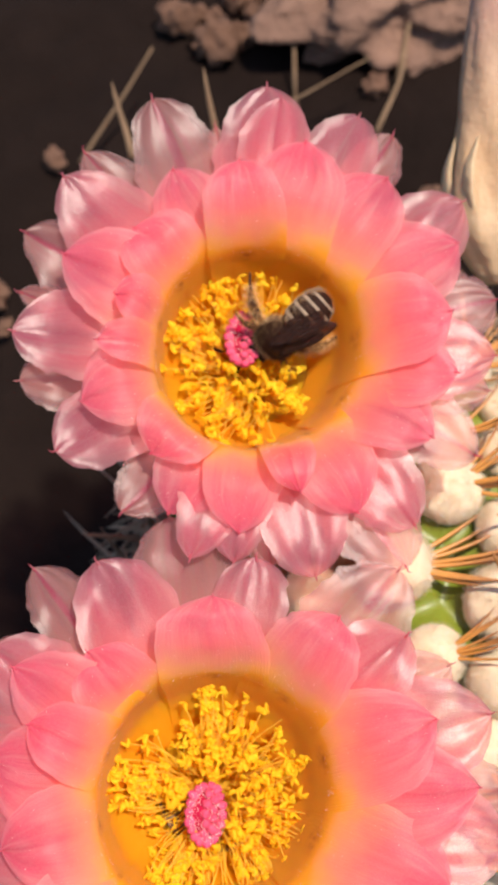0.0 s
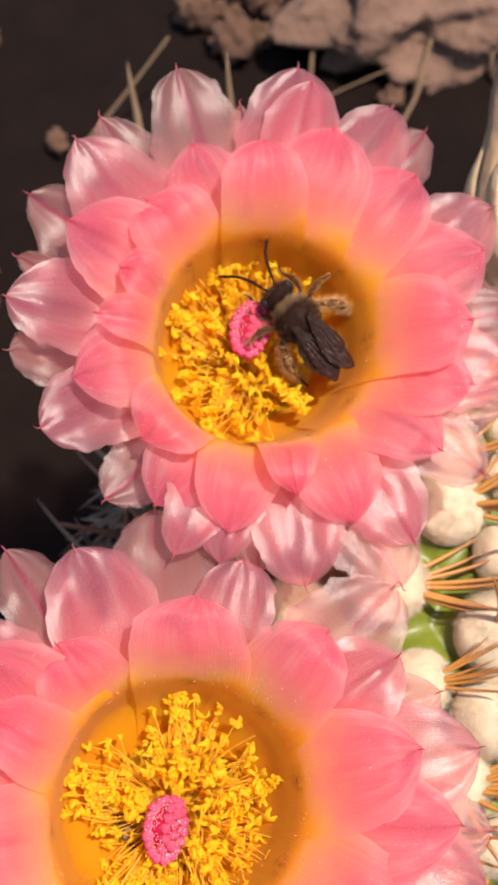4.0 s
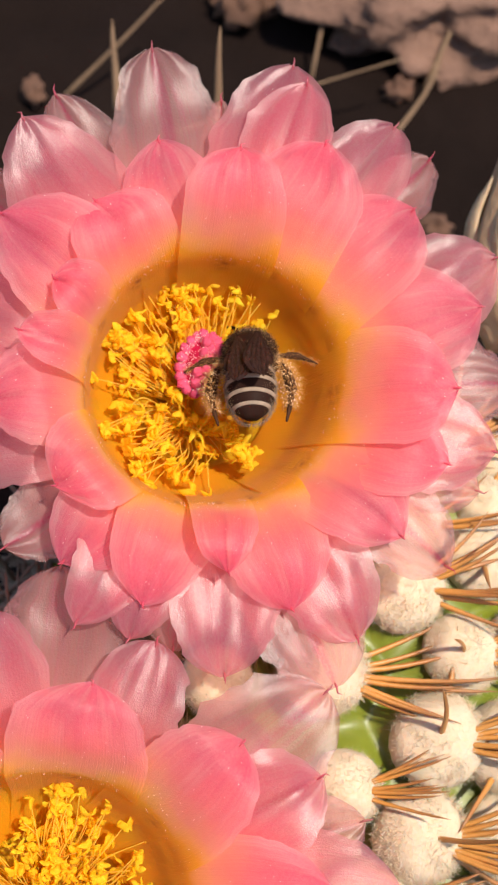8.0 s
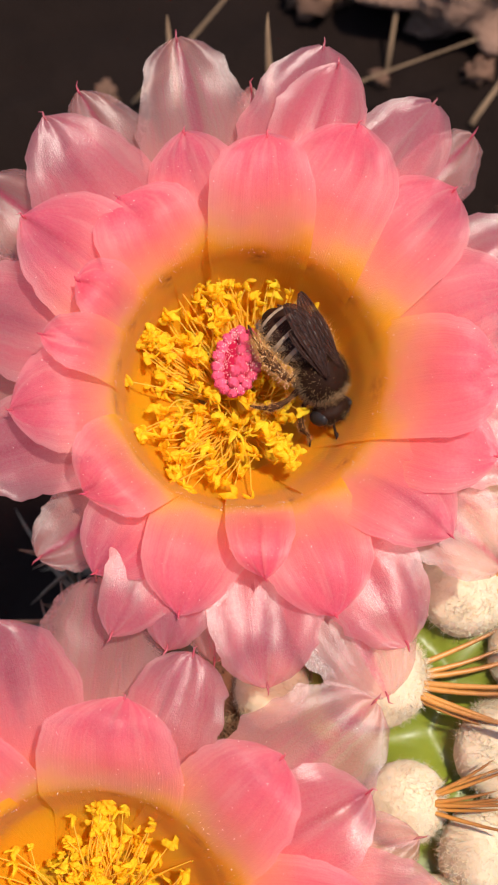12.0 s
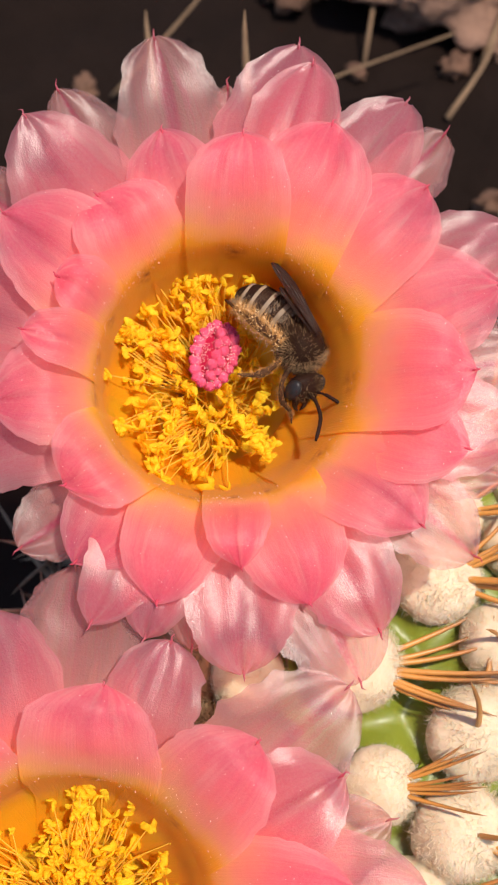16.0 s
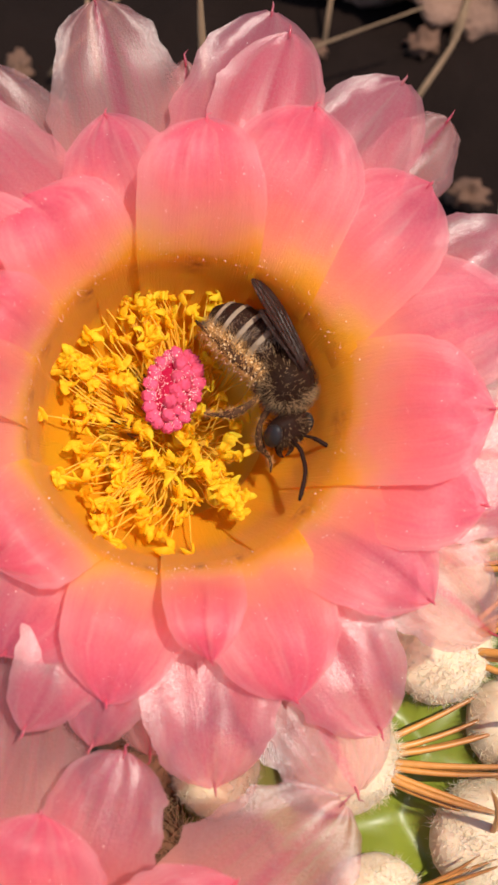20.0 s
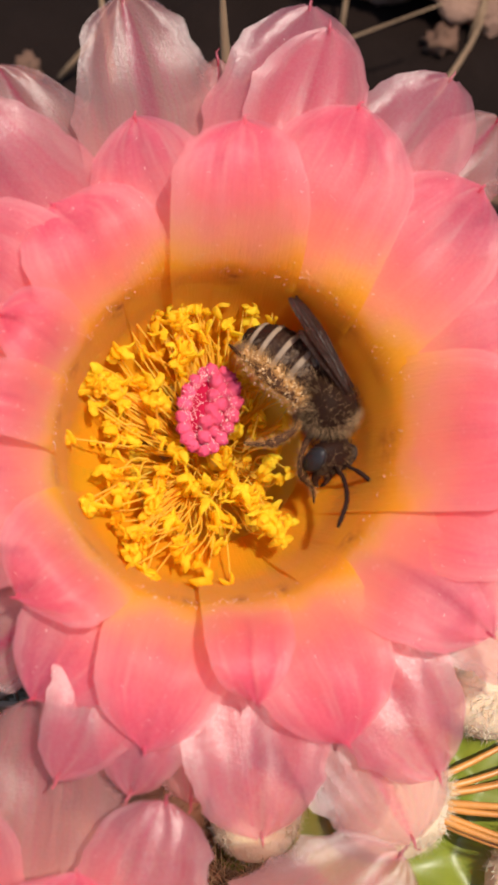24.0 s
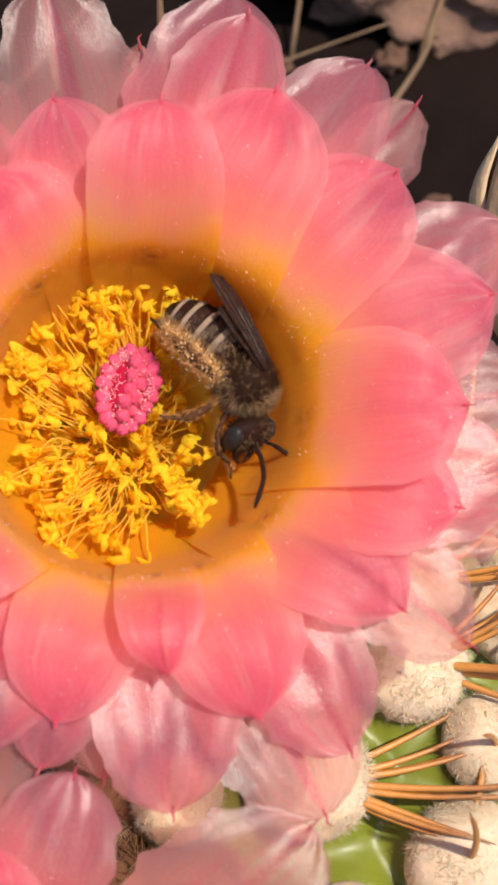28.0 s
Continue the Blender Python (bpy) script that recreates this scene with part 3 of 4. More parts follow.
def lobes_of(i, rng):
    """The two spread lobes of an open anther, thin, curled and uneven."""
    bend = rng.uniform(-0.9, 0.9)
    part_way = rng.uniform(0.10, 0.6)
    lobes = []
    for side in (-1, 1):
        ln = rng.uniform(0.85, 1.35)
        hook = rng.uniform(-0.5, 0.6)
        pts = [(side * (0.10 + part_way * (q / 7) ** 1.5 + 0.06 * math.sin(q * 1.3 + i)), bend * (q / 7 - 0.5) ** 2 * 2 + hook * (q / 7) ** 3 + 0.08 * math.sin(q * 1.7 + i), (q / 7 - 0.5) * ln) for q in range(8)]
        v, f, u = tube(pts, [0.06, 0.17, 0.26, 0.30, 0.28, 0.27, 0.22, 0.08], 8, 0.45)
        lobes.append(([p * (1 + 0.22 * noise.noise(p * 3.1 + Vector((i * 7.0, side, 0)))) for p in v], f, u))
    return joined(lobes)


def anther_meshes(rng):
    return [mesh_of("anther", *lobes_of(i, rng)[:2], M_ANTHER) for i in range(14)]


ANTHERS = anther_meshes(random.Random(3))


def build_flower(m, whorls, stigma_at, center, count, spread, seed, mouth, foot, label):
    flower = thing("cactus_flower", m, label, "flower", "open cactus flowers")
    rng = random.Random(seed)
    dust = []
    for layer, (rows, material) in enumerate(zip(whorls, (M_INNER, M_MID, M_OUTER))):
        for i, (az, reach, top, width, lift) in enumerate(rows):
            v, f, u = petal_mesh(reach, top, width * (1.28, 1.18, 1.12)[layer], lift, layer, seed * 100 + layer * 30 + i, mouth, az)
            put("petal", mesh_of("petal", v, f, material, u), flower, pose(0, 0, 0, 0, 0, az))
            spin = Matrix.Rotation(radians(az), 3, "Z")
            for _ in range(110 if layer == 0 else 18):
                dust.append((spin @ Vector(v[min(38, 18 + int(rng.expovariate(0.18))) * 25 + rng.randrange(1, 24)]) + Vector((rng.uniform(-0.2, 0.2), rng.uniform(-0.2, 0.2), 0)), rng.uniform(0.018, 0.03) if rng.random() < 0.85 else rng.uniform(0.03, 0.048)))
    bits = [ball(p + Vector((0, 0, g * 0.8)), (g, g, g), 4, 6) for p, g in dust]
    tagged(put("pollen_dust", mesh_of("pollen_dust", *joined(bits)[:2], M_DUST), flower, None, "scattered pale pollen grains"), kind="stuff")
    # the throat's lining and the tube below it
    lining = curve_through([(0.3, -13.6, 0), (mouth * 0.46, -13.5, 0), (mouth * 0.80 + 1.0, -9.6, 0), (mouth * 0.94 + 1.2, -6.0, 0), (mouth + 1.6, -3.6, 0)], 16)
    v = []
    for p in lining:
        for a in range(48):
            w = a * 0.1309
            r = p.x * mouth_at(math.degrees(w))
            v.append((r * math.cos(w), r * math.sin(w), p.y))
    f = [(i * 48 + k, i * 48 + (k + 1) % 48, (i + 1) * 48 + (k + 1) % 48, (i + 1) * 48 + k) for i in range(16) for k in range(48)]
    u = [(i / 16, a / 48) for i in range(17) for a in range(48)]
    put("throat", mesh_of("throat", v, f, M_LINING, u), flower)
    end = (m.inverted() @ (Vector(foot) * MM)) / MM
    stalk = curve_through([(0, 0, -14.2), (0, 0, -16.5), tuple(end * 0.5 + Vector((0, 0, -9.5))), tuple(end)], 14)
    v, f, u = tube(stalk, [mouth * 0.5, 6.6, 6.8, 6.2, 5.8, 5.5, 5.2, 5.0, 4.9, 4.8, 4.7, 4.6, 4.6, 4.5, 4.5], 32)
    v = [p * (1 + 0.02 * noise.noise(p * 0.6)) for p in v]
    put("floral_tube", mesh_of("floral_tube", v, f, M_TUBE), flower, None, "brown woolly flower tube")
    # pistil
    sx, sy, sz = stigma_at
    pistil = put("pistil", mesh_of("pistil", *tube(curve_through([(0, 0, -13.4), (sx * 0.5, sy * 0.5, -11), (sx, sy, sz - 1.2)], 8), [0.8] * 9, 8)[:2], M_FILAMENT), flower)
    put("stigma_core", mesh_of("stigma_core", *ball((sx, sy, sz - 0.6), (1.75, 2.85, 1.2), 8, 12, 0.2, 1.0)[:2], M_STIGMA_DEEP), pistil)
    knobs = [mesh_of("stigma_lobe", *ball((0, 0, 0), (0.54, 0.50, 0.86), 14, 18, 0.34, i * 1.9, 4.4)[:2], M_STIGMA) for i in range(6)]
    for i in range(27):
        # a row of lobes along one side, a deep cleft beside it, and a cluster of lobes along the other side
        if i < 9:
            a = radians(105 + 150 * i / 8)
            ex, ey = 1.75 * math.cos(a), 2.95 * math.sin(a)
        elif i < 18:
            a = radians(-78 + 156 * (i - 9) / 8)
            ex, ey = 1.75 * math.cos(a), 2.95 * math.sin(a)
        else:
            ex, ey = (0.1, 0.75)[i % 2] + rng.uniform(-0.15, 0.15), -2.1 + 4.2 * (i - 18) / 8
        x, y = sx + ex * 0.96 + ey * 0.26, sy - ex * 0.26 + ey * 0.96
        out = Vector((ex * 0.30, ey * 0.22, 1.0)) + Vector((rng.uniform(-0.2, 0.2), rng.uniform(-0.2, 0.2), 0))
        put("stigma_lobe", knobs[i % 6], pistil, Matrix.Translation((x * MM, y * MM, (sz + rng.uniform(-0.25, 0.25) + (0.35 if i >= 18 else 0.0)) * MM))
            @ out.to_track_quat("Z", "Y").to_matrix().to_4x4() @ Matrix.Scale(rng.uniform(0.9, 1.22), 4))
    grains = [ball((sx + 2.1 * math.sqrt(rng.random()) * math.cos(q), sy + 3.2 * math.sqrt(rng.random()) * math.sin(q), sz + rng.uniform(0.55, 1.05)), (0.035, 0.035, 0.035), 4, 6) for q in (rng.uniform(0, 6.283) for _ in range(420))]
    tagged(put("pollen_dust", mesh_of("pollen_dust", *joined(grains)[:2], M_DUST), pistil, None, "pale pollen grains"), kind="stuff")
    # stamens
    cx, cy = center
    mass, lumps, made = [], [], 0
    for i in range(count):
        a = rng.uniform(0, 6.283)
        a += 0.22 * math.sin(5 * a + seed)
        q = math.sqrt(rng.uniform(0.05, 0.85)) if i % 5 else rng.uniform(0.9, 1.18)
        x, y = cx + spread[0] * q * math.cos(a), cy + spread[1] * q * math.sin(a)
        if ((x - sx) / 1.9) ** 2 + ((y - sy) / 2.8) ** 2 < 1:
            continue
        r = math.hypot(x, y)
        if r > mouth * 0.86 and y < 0:
            x, y, r = x * mouth * 0.86 / r, y * mouth * 0.86 / r, mouth * 0.86
        z = -9.4 + (1.8 * (1 - q) if q < 0.9 else 1.0) + rng.uniform(-1.8, 1.7)
        if math.hypot(x, y) > mouth * 0.8 or q > 0.9:
            z = max(z, -7.6 + rng.uniform(0, 1.2))
        k = min(0.62, 4.3 / max(r, 1)) if r > 1 else 0.5
        start = (x * k * 0.8, y * k * 0.8, -13.2 + 0.10 * r)
        bow = Vector((rng.uniform(-1.1, 1.1), rng.uniform(-1.1, 1.1), rng.uniform(0.2, 1.4)))
        midway = (Vector(start) + Vector((x, y, z))) / 2 + bow
        v, f, u = tube(curve_through([start, midway, (x, y, z)], 8), [0.085, 0.085, 0.08, 0.08, 0.075, 0.07, 0.065, 0.06, 0.05], 5)
        turn = pose(0, 0, 0, rng.uniform(20, 90), rng.uniform(-50, 50), rng.uniform(0, 360))
        grow = rng.uniform(0.8, 1.32)
        if made < 290:
            st = put("stamen", mesh_of("stamen", v, f, M_FILAMENT), flower)
            put("anther", ANTHERS[rng.randrange(14)], st, Matrix.Translation((x * MM, y * MM, z * MM)) @ turn @ Matrix.Scale(grow, 4))
            made += 1
        else:
            mass.append((v, f, u))
            lv, lf, lu = lobes_of(rng.randrange(8), rng)
            t3 = turn.to_3x3() * grow
            lumps.append(([t3 @ Vector(p) + Vector((x, y, z)) for p in lv], lf, lu))
    if mass:
        tagged(put("stamen_mass", mesh_of("stamen_mass", *joined(mass)[:2], M_FILAMENT), flower), kind="stuff")
        tagged(put("anther_mass", mesh_of("anther_mass", *joined(lumps)[:2], M_ANTHER), flower), kind="stuff")
    return flower


INNER_A = [
    (0.3, 22.6, 2.4, 9, 0.9), (18.9, 26.9, 0.6, 9.6, 0.1), (43.9, 26.1, 0.4, 8.3, 0.9), (67.6, 25.9, 1.2, 9, 1.4),
    (86.3, 21.9, 3.6, 7.6, 2), (104.8, 24.4, -0.2, 7.3, 0.8), (126.3, 20.1, 2, 8, 1), (144.7, 25.2, 1.6, 9, 0.6),
    (152.2, 17.3, 3.6, 4.7, 1.6), (170.2, 18.5, 3.6, 4.1, 1.9), (188.6, 21.3, 1.6, 8.1, 1.2), (216.8, 17.8, 2.6, 7.6, 1.8),
    (232.3, 21.9, 0.2, 7.1, 0.6), (253.8, 21.7, 0.9, 7.5, 1.2), (274.2, 17.9, 3.4, 4.7, 2), (289.8, 22.2, 0.8, 8, 1.2),
    (321.7, 22.5, 1.2, 7.8, 0.7), (342.3, 23, 1.6, 7.9, 0.3),
]
MIDDLE_A = [
    (27.4, 30.9, -1, 9.5, 0.2), (57.5, 32, -0.8, 8.5, 0.3), (75, 31.9, -0.6, 7.8, 0.9), (78.1, 33.6, -1.4, 10.4, 0.6),
    (127.6, 31.5, -0.6, 9.7, 0.6), (166, 28.7, -0.4, 9.7, 0.5), (197.6, 26.2, -0.4, 8.4, 0.4), (242.3, 25.6, 0, 6.3, 0.5),
    (253.5, 24.9, -0.4, 6.4, 0.2), (273.7, 27.1, -1, 9, 0.4), (301, 27.2, -0.8, 8.4, 0.4), (349.1, 27.7, -0.6, 9.1, 0.2),
]
OUTER_A = [
    (3.7, 29.3, -2.4, 8.7, 0), (49.3, 32.5, -2.6, 6.5, 0), (89.8, 29.8, -4, 4, 0), (101.9, 34.6, -2.2, 10.1, 0.2),
    (119.9, 32.7, -2.4, 8.1, 0), (142, 31.5, -2.2, 9.4, 0.2), (155, 29.3, -3, 4.3, 0), (177.1, 28, -2.2, 7, 0),
    (220.4, 24.5, -2.4, 6.8, 0), (263.3, 25, -3, 7.1, 0), (294, 30.4, -2.2, 9.8, 0), (324.6, 28.3, -2.2, 8.7, 0.2),
    (341.3, 27.6, -2.6, 7.5, 0),
]
INNER_B = [
    (9.9, 25, 2, 9.6, 0.9), (45.2, 23.4, 2.8, 8.5, 1.2), (80.5, 21.6, 2.6, 9.7, 1.6), (120.7, 20.9, 1.5, 7.4, 0.6),
    (136.6, 25.9, 1.2, 8.4, 0.9), (147.1, 21.3, 2.6, 6.5, 1.5), (159.3, 24.3, 1.2, 9.4, 0.6), (181.6, 22.7, 1.8, 8.7, 1.2),
    (328.5, 26.2, 1.8, 10, 1), (353, 27.9, 1.8, 10, 0.5), (210, 24.5, 2.2, 9, 0.6), (234, 25.6, 2.2, 9, 1),
    (258, 24.5, 2.2, 9, 0.6), (282, 25.6, 2.2, 9, 1), (306, 24.5, 2.2, 9, 0.6),
]
MIDDLE_B = [
    (6.8, 31.2, -0.4, 10.4, 0.3), (29.8, 27.3, 0.2, 8.4, 0.6), (70, 26.5, -1.2, 7.4, 0.3), (106.9, 28.9, -1, 9.8, 0.5),
    (341.2, 31.5, -0.2, 10.2, 0.3), (136.4, 29, 0, 9.5, 0.2), (159.2, 30.1, 0, 9.5, 0.6), (181.9, 29, 0, 9.5, 0.2),
    (204.7, 30.1, 0, 9.5, 0.6), (227.5, 29, 0, 9.5, 0.2), (250.3, 30.1, 0, 9.5, 0.6), (273.1, 29, 0, 9.5, 0.2),
    (295.8, 30.1, 0, 9.5, 0.6), (318.6, 29, 0, 9.5, 0.2),
]
OUTER_B = [
    (18.9, 29.6, -2.2, 6.7, 0), (40.3, 32.2, -2.5, 10.5, 0.3), (89.7, 31.6, -5, 10.4, 0.2), (118.9, 32.4, -3, 7.7, 0),
    (135.8, 29.8, -2.5, 8, 0), (351.4, 31.9, -2.4, 8.4, 0), (158.9, 31, -2.2, 9.5, 0), (186.8, 32.1, -2.2, 9.5, 0.4),
    (214.6, 31, -2.2, 9.5, 0), (242.5, 32.1, -2.2, 9.5, 0.4), (270.4, 31, -2.2, 9.5, 0), (298.2, 32.1, -2.2, 9.5, 0.4),
    (326.1, 31, -2.2, 9.5, 0),
]
build_flower(FLOWER_A, (INNER_A, MIDDLE_A, OUTER_A), (-1.0, 3.2, -6.6), (-2.4, 3.3), 330, (8.4, 11.6), 1, 12.4, (4, 2, 72), "open pink cactus flower with orange throat and yellow stamens")
build_flower(FLOWER_B, (INNER_B, MIDDLE_B, OUTER_B), (-1.4, -1.5, -6.6), (-0.2, -0.6), 560, (10.2, 11.2), 2, 12.9, (-8, -30, 62), "wide open pink cactus flower with empty orange throat")


# ---- bee ----
def build_bee():
    bee = thing("bee", pose(0.0030, 0.0030, 0.0997, -65.58, -48.6, 142.2), "dark furry bee with banded abdomen and pollen on its legs", "bee")
    rng = random.Random(21)
    put("thorax", mesh_of("thorax", *ball((0, 0, 0), (2.45, 2.5, 2.2), 14, 20, 0.06, 2.0, 2.0)[:2], M_BLACK), bee)
    roots, dark = [], []
    for _ in range(7600):
        z, a = rng.uniform(-1, 1), rng.uniform(0, 6.283)
        r = math.sqrt(1 - z * z)
        d = Vector((r * math.cos(a), r * math.sin(a), z))
        p = (d.x * 2.4, d.y * 2.45, d.z * 2.15)
        bald = z > 0.86 and abs(d.y) < 0.5
        if not bald or rng.random() < 0.08:
            (dark if rng.random() < (0.90 if z > 0.1 and d.y < 0.55 else 0.45) else roots).append((p, d))
    put("thorax_fur", mesh_of("thorax_fur", *hairs(roots, 0.72, 0.016, rng, (0, -0.25, 0), 0.4)[:2], M_FUR), bee, None, "golden brown fur")
    put("dark_fur", mesh_of("dark_fur", *hairs(dark, 0.62, 0.017, rng, (0, -0.3, 0), 0.4)[:2], M_FUR_DARK), bee, None, "dark fur")
    # head
    head = put("head", mesh_of("head", *ball((0, 0.75, 0), (2.05, 1.2, 1.7), 12, 16, 0.08, 4.0, 2.0)[:2], M_BLACK), bee, pose(0, 0.0026, -0.0004, -14, 0, 0))
    roots = []
    for _ in range(900):
        z, a = rng.uniform(-1, 1), rng.uniform(0, 6.283)
        r = math.sqrt(1 - z * z)
        d = Vector((r * math.cos(a), r * math.sin(a), z))
        if abs(d.x) < 0.72:
            roots.append(((d.x * 2.0, 0.75 + d.y * 1.17, d.z * 1.65), d))
    put("face_fur", mesh_of("face_fur", *hairs(roots[:620], 0.6, 0.02, rng, None, 0.5)[:2], M_FUR_DARK), head)
    put("pale_face_fur", mesh_of("pale_face_fur", *hairs([q for q in roots[300:] if q[1].y > 0.1 or q[1].z < -0.2], 0.5, 0.015, rng, (0, 0.2, -0.3), 0.4)[:2], M_FUR), head, None, "tan hair on the face")
    for side in (-1, 1):
        put("eye", mesh_of("eye", *ball((side * 1.62, 0.85, 0.05), (0.56, 0.78, 1.18), 12, 16)[:2], M_EYE), head, None, "glossy dark compound eye")
        put("mandible", mesh_of("mandible", *tube(curve_through([(side * 0.8, 1.2, -1.1), (side * 0.6, 1.7, -1.9), (side * 0.1, 1.9, -2.3)], 6), [0.3, 0.3, 0.27, 0.22, 0.17, 0.12, 0.05], 6)[:2], M_LEG), head)
        arm = curve_through([(0, 0, 0), (side * 0.35, 0.7, 0.4), (side * 0.6, 1.5, 0.7), (side * 1.5, 3.2, 0.8), (side * 3.1, 4.9, 0.3)], 16)
        radii = [0.13] * 5 + [0.185] * 11 + [0.11]
        v, f, u = tube(arm, radii, 7)
        put("antenna", mesh_of("antenna", v, f, M_BLACK), head, pose(side * 0.0005, 0.0018, 0.0004))
    # abdomen, one plate after another
    cuts = [-1.9, -3.25, -4.5, -5.6, -6.5, -7.15]
    size = [1.7, 2.28, 2.4, 2.22, 1.65, 0.7]

    def girth(y):
        return float(np.interp(-y, [-c for c in cuts], size))

    def sag(y):
        return -0.1 - 0.42 * (-y - 1.9) - 0.03 * (y + 1.9) ** 2

    for k in range(5):
        y0, y1 = cuts[k], cuts[k + 1]
        for name, a, b, grow, material in (("abdomen_plate", y0 + 0.1, y1 - 0.02, 0.0, M_BLACK), ("hair_band", y0 - 0.72 * (y0 - y1), y1 - 0.06, 0.05, M_BAND)):
            if name == "hair_band" and k == 4:
                continue
            pts = [(0, a + (b - a) * q / 6, sag(a + (b - a) * q / 6)) for q in range(7)]
            rad = [(girth(p[1]) + grow) * (0.92 if q in (0, 6) else 1.0) for q, p in enumerate(pts)]
            v, f, u = tube(pts, rad, 24, 0.86)
            if name == "hair_band":
                roots = []
                for _ in range(620):
                    y, w = rng.uniform(b - 0.05, a + 0.12), rng.uniform(0, 6.283)
                    g = girth(y) + grow * 0.5
                    roots.append(((g * math.sin(w), y, sag(y) + 0.86 * g * math.cos(w)), (math.sin(w) * 0.5, -1.0, math.cos(w) * 0.5)))
                v, f, u = joined([(v, f, u), hairs(roots, 0.42, 0.02, rng, None, 0.5)])
            put(name, mesh_of(name, v, f, material), bee, None, "pale hair band" if name == "hair_band" else "")
    roots = []
    for _ in range(1500):
        y, a = rng.uniform(-6.9, -2.2), rng.uniform(0, 6.283)
        g = girth(y)
        roots.append(((g * math.sin(a), y, sag(y) + 0.86 * g * math.cos(a)), (math.sin(a), -1.2, math.cos(a))))
    put("abdomen_fur", mesh_of("abdomen_fur", *hairs(roots, 0.5, 0.016, rng, None, 0.4)[:2], M_FUR), bee)
    # wings
    for side in (-1, 1):
        for name, ln, wd, ang, up in (("fore_wing", 7.9, 2.6, -2, 0.25), ("hind_wing", 5.6, 2.1, 5, 0.0)):
            v, f, u = [], [], []
            for i in range(19):
                s = i / 18
                w0 = wd * (0.14 + 0.86 * math.sin(min(1, s * 1.2) * math.pi / 2)) * math.sqrt(max(0.01, 1 - max(0, (s - 0.5) / 0.505) ** 2.2))
                for k in range(9):
                    c = k / 8
                    v.append((side * (0.28 * w0 - c * w0 + 0.5 * s), -ln * s, 0.05 * math.sin(c * 9 + s * 3) * s - 0.4 * s * s + up + 0.12 * side * c))
                    u.append((s * 2, c))
            for i in range(18):
                for k in range(8):
                    f.append((i * 9 + k, i * 9 + k + 1, (i + 1) * 9 + k + 1, (i + 1) * 9 + k))
            put(name, mesh_of(name, v, f, M_WING, u), bee, pose(side * 0.0011, -0.0002, 0.0020 + 0.00012 * side, 2, side * 8, side * ang), "smoky brown veined wing")
    # legs
    plans = (("front_leg", (1.1, 1.3, -1.5), [(0, 0, 0), (1.3, 0.9, -0.3), (1.7, 2.4, -1.1), (1.2, 3.8, -1.6), (1.5, 4.8, -1.9)], 0.22, 0),
             ("middle_leg", (1.4, 0.1, -1.7), [(0, 0, 0), (1.7, 0.3, -0.1), (2.9, 0.4, -1.3), (3.6, -0.1, -2.4), (4.0, -0.6, -3.0)], 0.24, 0),
             ("hind_leg", (1.3, -1.1, -1.5), [(0, 0, 0), (1.6, -0.5, 0.7), (1.9, -2.9, -0.2), (1.4, -4.6, -1.3), (0.7, -6.0, -2.3)], 0.37, 1))
    legs = {}
    for side in (-1, 1):
        for name, hip, joints, thick, pollen in plans:
            pts = [(side * x, y, z) for x, y, z in joints]
            line = curve_through(pts, 20)
            rad = [thick * (1.15, 1.3, 1.0, 1.15, 1.5, 1.6, 1.0, 0.75, 0.6, 0.42, 0.25)[min(10, q // 2)] for q in range(21)]
            leg = put(name, mesh_of(name, *tube(line, rad, 8)[:2], M_LEG), bee, pose(side * hip[0] * MM, hip[1] * MM, hip[2] * MM))
            legs[name, side] = leg
            roots, grains = [], []
            for _ in range(800 if pollen else 300):
                q = rng.randrange(4, 16) if pollen else rng.randrange(3, 19)
                a, k = rng.uniform(0, 6.283), rng.random()
                ax, bx = ring_axes(line[min(q + 1, 20)] - line[q - 1])
                d = ax * math.cos(a) + bx * math.sin(a)
                spot = line[q].lerp(line[q + 1], k)
                thick_here = rad[q] * (1 - k) + rad[q + 1] * k
                roots.append((spot + d * thick_here * 0.95, d))
                grains.append(spot + d * (thick_here + rng.uniform(0.05, 0.62)))
            put("leg_hair", mesh_of("leg_hair", *hairs(roots, 1.15 if pollen else 0.45, 0.017, rng, (0, -0.5, 0), 0.4)[:2], M_SCOPA), leg, None, "golden leg hair")
            if pollen:
                bits = [ball(g, (0.05, 0.05, 0.05), 4, 6) for g in grains[:210]]
                put("pollen_load", mesh_of("pollen_load", *joined(bits)[:2], M_POLLEN), leg, None, "pale pollen grains")
    bee.scale = (1.02, 1.02, 1.02)
    return bee, head, legs


BEE, HEAD, LEGS = build_bee()


